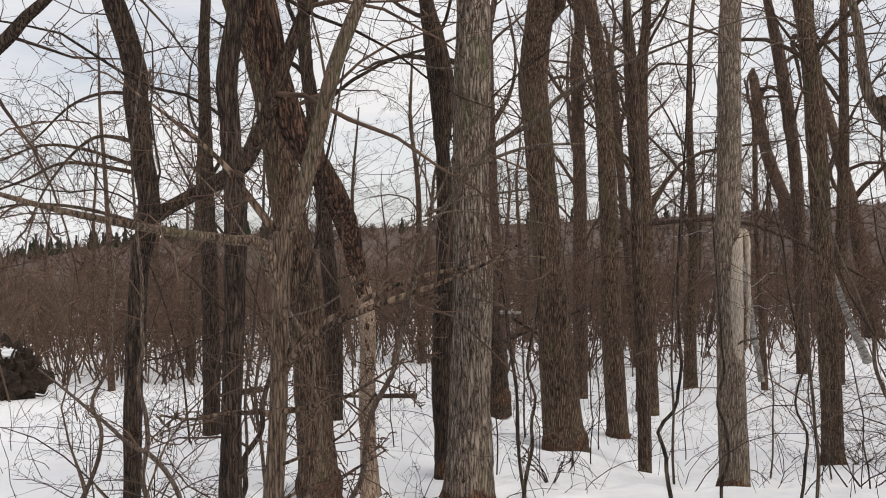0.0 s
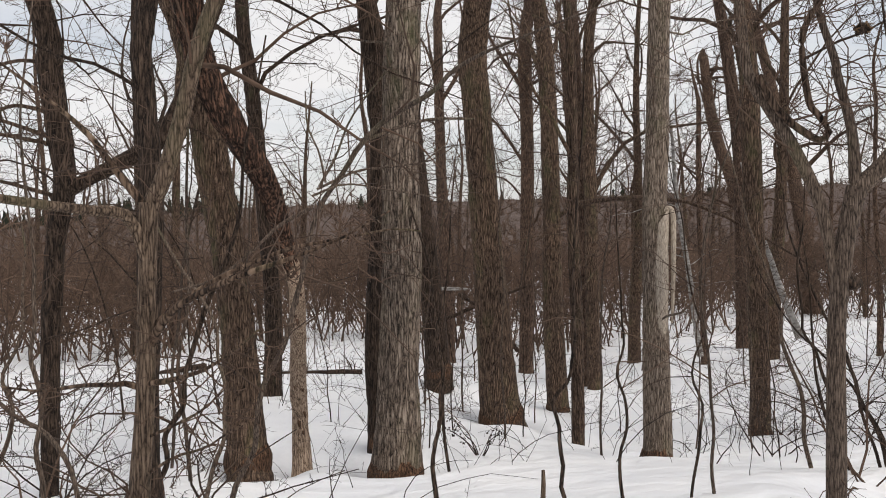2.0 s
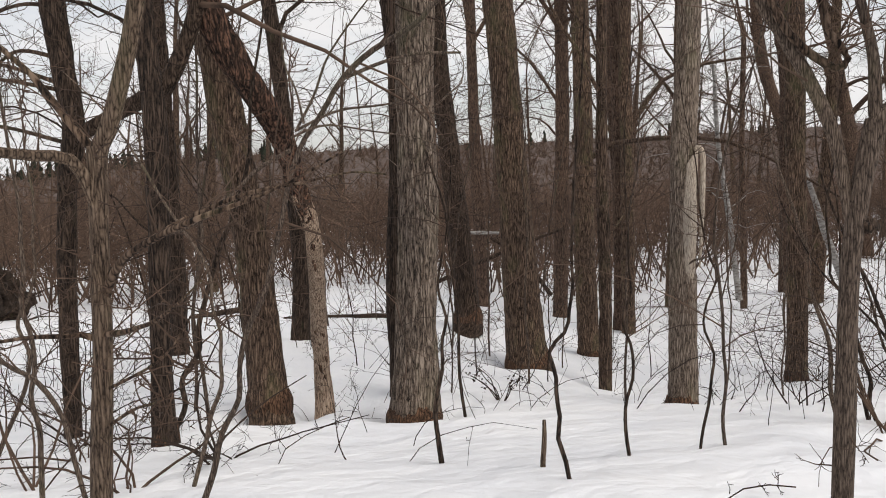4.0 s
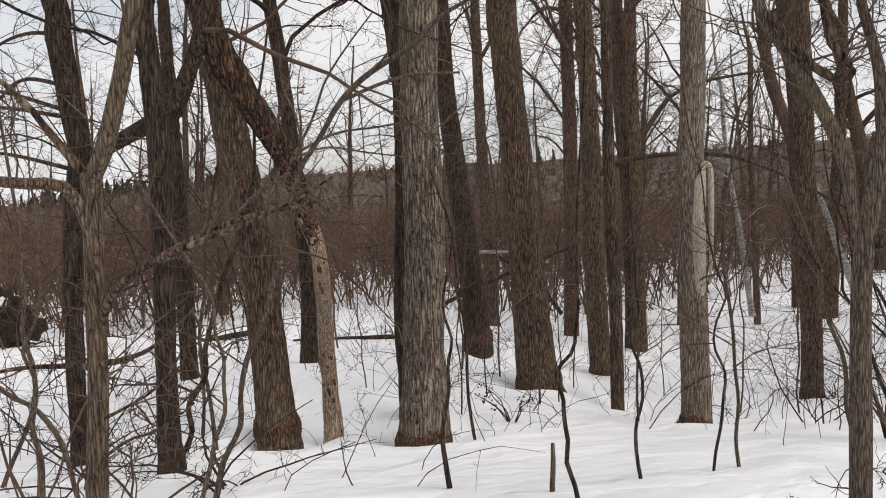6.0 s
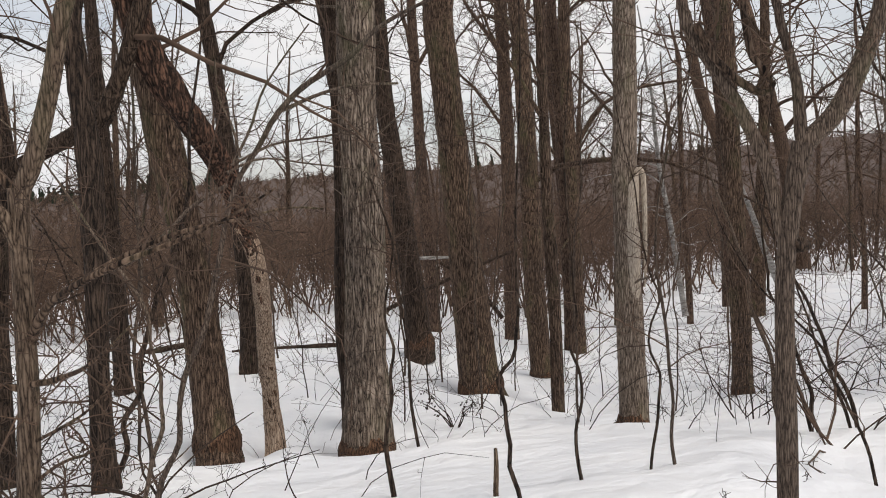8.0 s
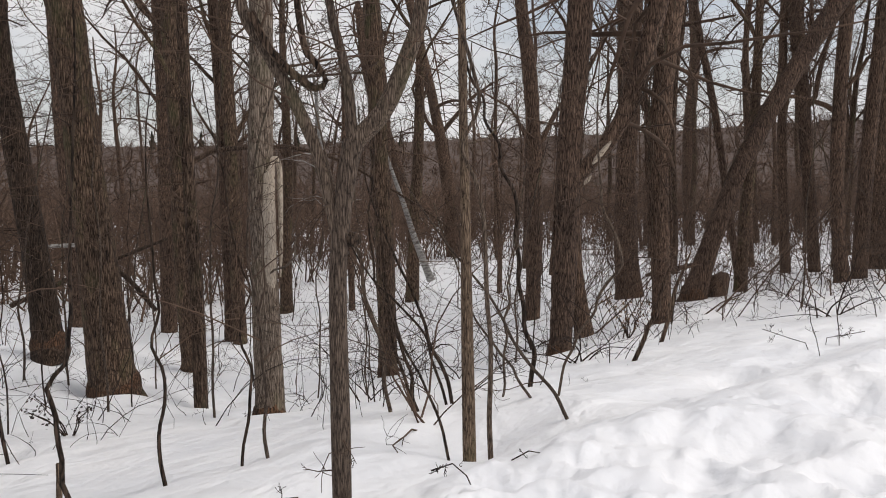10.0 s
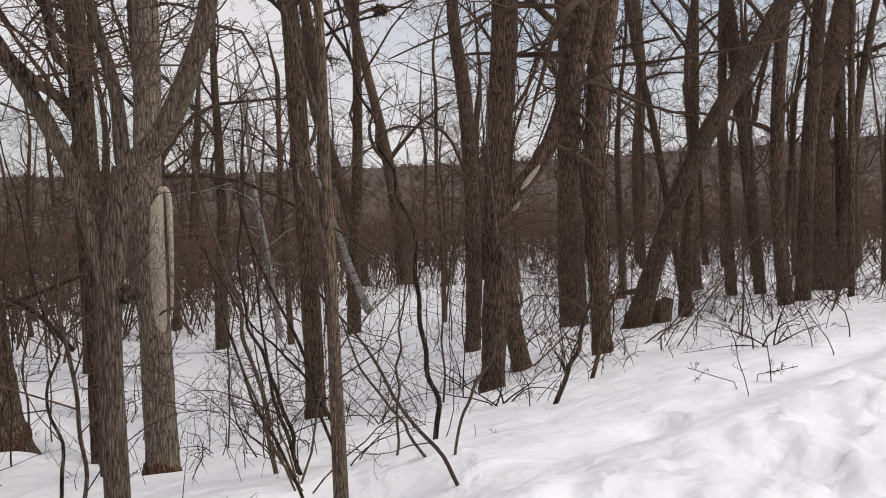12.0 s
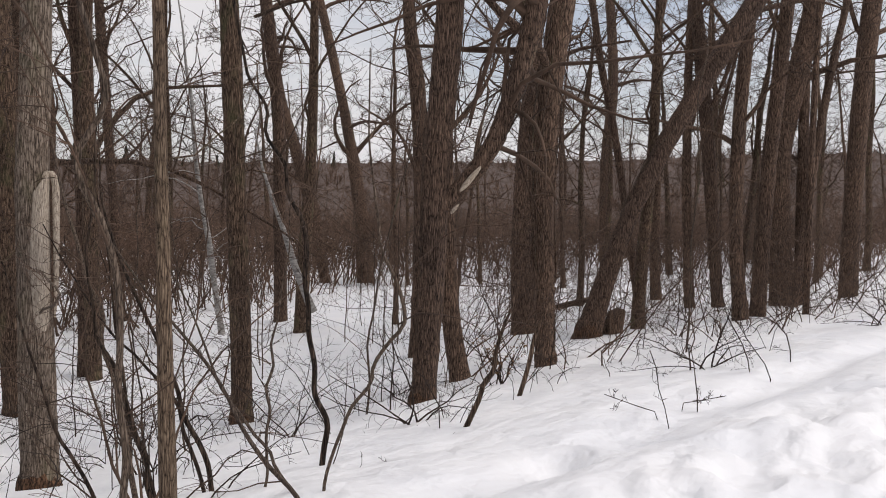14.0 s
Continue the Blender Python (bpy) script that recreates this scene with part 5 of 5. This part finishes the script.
# ---- small things on the snow ----
for ctrl, label in (
        ([(2.62, 2.76, 0.18, 0.005), (2.59, 2.78, 0.25, 0.005), (2.58, 2.78, 0.30, 0.005), (2.51, 2.81, 0.32, 0.004), (2.45, 2.84, 0.29, 0.003)], "thin twig arching out of the snow"), ([(3.03, 2.86, 0.18, 0.006), (3.02, 2.86, 0.28, 0.006), (2.97, 2.89, 0.26, 0.005), (2.90, 2.92, 0.22, 0.003)], "thin bent twig on the snow bank"), ([(1.68, 3.09, 0.13, 0.005), (1.74, 3.06, 0.19, 0.005), (1.82, 3.03, 0.22, 0.004), (1.92, 2.98, 0.23, 0.003)], "thin dead twig lying on the snow"),
        ([(6.50, 3.96, 0.11, 0.007), (6.45, 4.00, 0.26, 0.007), (6.43, 4.01, 0.42, 0.007), (6.38, 4.04, 0.57, 0.005)], "thin twig on the snow bank"), ([(6.57, 4.10, 0.08, 0.007), (6.45, 4.18, 0.14, 0.007), (6.35, 4.24, 0.18, 0.005), (6.25, 4.31, 0.22, 0.005)], "thin twig lying on the snow"), ([(7.10, 4.20, 0.08, 0.009), (7.08, 4.21, 0.22, 0.009), (7.07, 4.22, 0.34, 0.007), (7.04, 4.24, 0.49, 0.006)], "thin forked twig on the bank"),
        ([(6.98, 4.24, 0.07, 0.007), (7.09, 4.17, 0.10, 0.007), (7.25, 4.07, 0.14, 0.006)], "thin twig lying on the snow"), ([(8.63, 4.83, -0.00, 0.011), (8.57, 4.86, 0.21, 0.011), (8.49, 4.92, 0.39, 0.009), (8.42, 4.96, 0.52, 0.007)], "thin twig at the trail's edge"), ([(8.55, 4.58, 0.05, 0.011), (8.45, 4.65, 0.23, 0.009), (8.36, 4.70, 0.36, 0.009), (8.31, 4.73, 0.51, 0.007)], "thin twig at the trail's edge"),
        ([(9.40, 4.92, 0.00, 0.012), (9.37, 4.94, 0.23, 0.012), (9.27, 5.00, 0.37, 0.010), (9.14, 5.08, 0.45, 0.007)], "thin twig at the trail's edge"), ([(4.54, 4.72, -0.13, 0.013), (4.65, 4.66, -0.25, 0.012), (4.72, 4.63, -0.22, 0.010), (4.85, 4.56, -0.29, 0.007)], "dark crooked twig on the snow bank"), ([(4.73, 4.69, -0.12, 0.012), (4.88, 4.63, -0.17, 0.012), (4.97, 4.59, -0.19, 0.010), (5.09, 4.54, -0.24, 0.008)], "dark crooked twig on the snow bank"),
        ([(-0.59, 4.82, -0.36, 0.008), (-0.51, 4.82, -0.25, 0.008), (-0.34, 4.82, -0.15, 0.006), (-0.10, 4.82, -0.06, 0.005)], "thin twig arching out of the snow"), ([(-1.50, 7.40, -0.92, 0.012), (-1.66, 7.41, -1.20, 0.012), (-1.45, 7.40, -1.03, 0.010), (-1.26, 7.40, -1.06, 0.007)], "dark twig lying on the snow")):
    ctrl = [(x, y, z, r * 0.6) for x, y, z, r in ctrl]
    sapling(label, ctrl, int(abs(ctrl[0][0]) * 100), BARK_DARK, 0, 5, TWIG_DARK, "fallen_twig", "twigs on the snow", 6)


def fallen_log(label, ctrl, bark, seed, shoots=8, snow=True):
    at = np.array(ctrl[0][:3])
    ob = base_at("fallen_log", at, label, "log", "fallen logs")
    v, f, s = log_mesh(ctrl, 14, 0.1, seed, 0.004, 0.1)
    link_mesh("log", v, f, bark, ob, at=at)
    rng = np.random.default_rng(seed)
    P, R = line_of(ctrl, 8)
    if shoots:
        p, r = sprout(rng, P, R, shoots, (0.3, 0.7), 0.75, 0.3, 6, 0.35, 0.1, 0.3)
        q, t = sprout(rng, p, r, shoots * 5, (0.3, 0.6), 0.7, 0.1, 4, 0.6, 0.15)
        tagged(link_mesh("twig_spray", *gather(tubes(p, r, 4), tubes(q, t, 3)), TWIG, ob, at=at), kind="stuff")
    if snow:
        cap = [(x, y, z + r * 0.75, r * 0.55 * (0.4 if k in (0, len(ctrl) - 1) else 1)) for k, (x, y, z, r) in enumerate(ctrl)]
        v, f, s = log_mesh(cap, 10, 0.1, seed + 1, 0, 0.25)
        link_mesh("snow_cap", v, f, SNOW, ob, "soft white snow along the top", at=at)
    return ob


fallen_log("fallen dark log lying in the snow", [(-2.95, 15.73, -1.56, 0.053), (-2.17, 15.72, -1.53, 0.063), (-1.45, 15.72, -1.53, 0.063), (-0.61, 15.72, -1.54, 0.053)], BARK_DARK, 301)
fallen_log("pale log with snow in a fallen crown", [(0.85, 17.18, 0.06, 0.028), (1.31, 17.19, 0.06, 0.040), (1.76, 17.19, 0.04, 0.028)], BIRCH, 303, 0, False)
fallen_log("slanting branch of a fallen crown", [(0.21, 17.18, -1.11, 0.052), (1.28, 17.19, -0.64, 0.046), (2.33, 17.19, -0.23, 0.034), (3.25, 17.20, 0.11, 0.028)], BARK_DARK, 304, 16, False)
fallen_log("slanting branch of a fallen crown", [(2.94, 17.20, -1.44, 0.052), (2.32, 17.19, -0.62, 0.046), (1.56, 17.19, -0.07, 0.034)], BARK_DARK, 305, 16, False)
fallen_log("broken limb lying across the brush", [(16.96, 17.23, -1.71, 0.088), (17.45, 16.92, -1.54, 0.088), (17.93, 16.61, -1.40, 0.073), (18.42, 16.30, -1.25, 0.058)], BARK_DARK, 306, 4, False)
fallen_log("fallen dark log lying in the snow", [(-5.10, 16.36, -1.61, 0.055), (-4.60, 16.37, -1.52, 0.066), (-4.03, 16.37, -1.45, 0.066)], BARK_DARK, 307, 4)


def lump(bm, centre, size, rough, seed, sub=4):
    got = bmesh.ops.create_icosphere(bm, subdivisions=sub, radius=1)["verts"]
    for q in got:
        n = q.co.normalized()
        k = 1 + rough * (noise.noise(n * 2.2 + Vector((seed, 0, 0))) + 0.5 * noise.noise(n * 6 + Vector((seed, 3, 0))) + 0.3 * noise.noise(n * 14 + Vector((seed, 5, 0))))
        q.co = Vector(centre) + Vector((n.x * size[0], n.y * size[1], n.z * size[2])) * k


# broken butt beside the leaning trunk
x, y, z = (13.59, 11.44, -1.19)
stump = base_at("tree_stump", (x, y, z), "broken dark butt of a leaning trunk", "stump")
v, f, s = log_mesh([(0, 0, -0.2, 0.2), (0.0, -0.02, 0.1, 0.2), (0.03, -0.04, 0.3, 0.185), (0.05, -0.05, 0.42, 0.175)], 28, 0.04, 311, 0.014, 0.10, 0.2)
v[:, 2] += np.clip((v[:, 2] - 0.2) / 0.22, 0, 1) * (v[:, 0] * 0.7 + 0.06 * (vnoise(v[:, 0] * 16, v[:, 1] * 16, 5) - 0.5))
link_mesh("butt", v, f, BARK_RED_LIT, stump)

# squirrel's nest of leaves
x, y, z = (6.05, 9.02, 3.89)
nest = base_at("leaf_nest", (x, y, z), "dark ball of dry leaves among branches", "nest")
bm = bmesh.new()
lump(bm, (0, 0, 0), (0.09, 0.09, 0.07), 0.6, 4.0, 3)
part("core", bm, EARTH, nest)
rng = np.random.default_rng(320)
bm = bmesh.new()
for k in range(60):
    c = unit(rng.normal(size=3)) * rng.uniform(0.06, 0.12)
    a, b = unit(rng.normal(size=3)) * 0.035, unit(rng.normal(size=3)) * 0.02
    bm.faces.new([bm.verts.new(c + a), bm.verts.new(c + b), bm.verts.new(c - a), bm.verts.new(c - b)])
tagged(part("leaf_cluster", bm, DRYLEAF, nest), kind="stuff")
P = np.array([[[x - 0.7, y + 0.1, z - 0.35], [x - 0.3, y, z - 0.15], [x, y, z - 0.05], [x + 0.5, y + 0.1, z + 0.2], [x + 0.9, y + 0.3, z + 0.6]]])
link_mesh("branch", *tubes(P, np.array([[0.02, 0.018, 0.015, 0.012, 0.008]]), 6), BARK_DARK, nest, at=(x, y, z))

# upturned root plate in the brush
x, y, z = (-10.12, 17.48, -1.76)
root = base_at("root_plate", (x, y, z), "upturned earthy root plate capped with snow", "root plate")
bm = bmesh.new()
lump(bm, (0, 0, 0.5), (0.64, 0.3, 0.66), 0.8, 9.0)
part("earth", bm, EARTH, root)
bm = bmesh.new()
lump(bm, (-0.08, 0, 1.08), (0.42, 0.28, 0.14), 0.5, 12.0, 3)
part("snow_cap", bm, SNOW, root, "lump of white snow on top")
rng = np.random.default_rng(330)
for k in range(22):
    a = rng.uniform(0, 6.28)
    d = np.array([math.cos(a), rng.uniform(-0.5, 0.2), math.sin(a) * 0.8])
    p = np.array([0, -0.1, 0.5]) + d * 0.48
    rows = [(*p, 0.035)]
    for j in range(4):
        d = unit(d + rng.normal(size=3) * 0.35)
        p = p + d * 0.16
        rows.append((*p, 0.028 - 0.006 * j))
    v, f, s = log_mesh(rows, 7, 0.06, 331 + k, 0, 0.1)
    link_mesh("root", v, f, BARK_DARK, root)

# dark dead weed with curled leaves
x, y, z = (1.12, 8.16, -1.06)
weed = base_at("dead_weed", (x, y, z), "dark dead weed with curled withered leaves", "weed")
rng = np.random.default_rng(340)
for k in range(6):
    a = rng.uniform(0, 6.28)
    rows = [(0, 0, -0.05, 0.008)] + [(math.cos(a) * 0.1 * j + rng.normal() * 0.02, math.sin(a) * 0.1 * j, 0.14 * j - 0.012 * j * j, 0.008 - 0.0013 * j) for j in range(1, 5)]
    v, f, s = log_mesh(rows, 6, 0.04, 341 + k, 0, 0.1)
    stem = link_mesh("stem", v, f, BARK_DARK, weed)
    bm = bmesh.new()
    for c in [np.array(row[:3]) for row in rows[2:]] * 5:
        c = c + rng.normal(size=3) * 0.022
        a = unit(rng.normal(size=3) + np.array([0, 0, -0.6])) * 0.035
        b = unit(np.cross(a, rng.normal(size=3))) * 0.011
        bm.faces.new([bm.verts.new(c), bm.verts.new(c + a * 0.5 + b), bm.verts.new(c + a), bm.verts.new(c + a * 0.5 - b)])
    tagged(part("leaf_cluster", bm, EARTH, stem), kind="stuff")

# low leafy shrub at the foot of the thick trunk
x, y, z = (8.60, 8.56, -0.94)
shrub = base_at("leafy_shrub", (x, y, z), "low shrub with curled dark leaves", "shrub")
rng = np.random.default_rng(350)
tips = []
for k in range(9):
    a = rng.uniform(0, 6.28)
    rows = [(0, 0, -0.05, 0.009)]
    for j in range(1, 6):
        rows.append((math.cos(a) * 0.06 * j + rng.normal() * 0.02, math.sin(a) * 0.06 * j + rng.normal() * 0.02, 0.11 * j, 0.009 - 0.0014 * j))
    v, f, s = log_mesh(rows, 6, 0.05, 351 + k, 0, 0.1)
    link_mesh("stem", v, f, BARK_DARK, shrub)
    tips += [np.array(r[:3]) for r in rows[2:]]
bm = bmesh.new()
for c in tips * 4:
    c = c + rng.normal(size=3) * 0.045
    a = unit(rng.normal(size=3) + np.array([0, 0, -0.5])) * 0.045
    b = unit(np.cross(a, rng.normal(size=3))) * 0.016
    bm.faces.new([bm.verts.new(c), bm.verts.new(c + a * 0.5 + b), bm.verts.new(c + a), bm.verts.new(c + a * 0.5 - b)])
tagged(part("foliage", bm, DRYLEAF, shrub), kind="stuff")
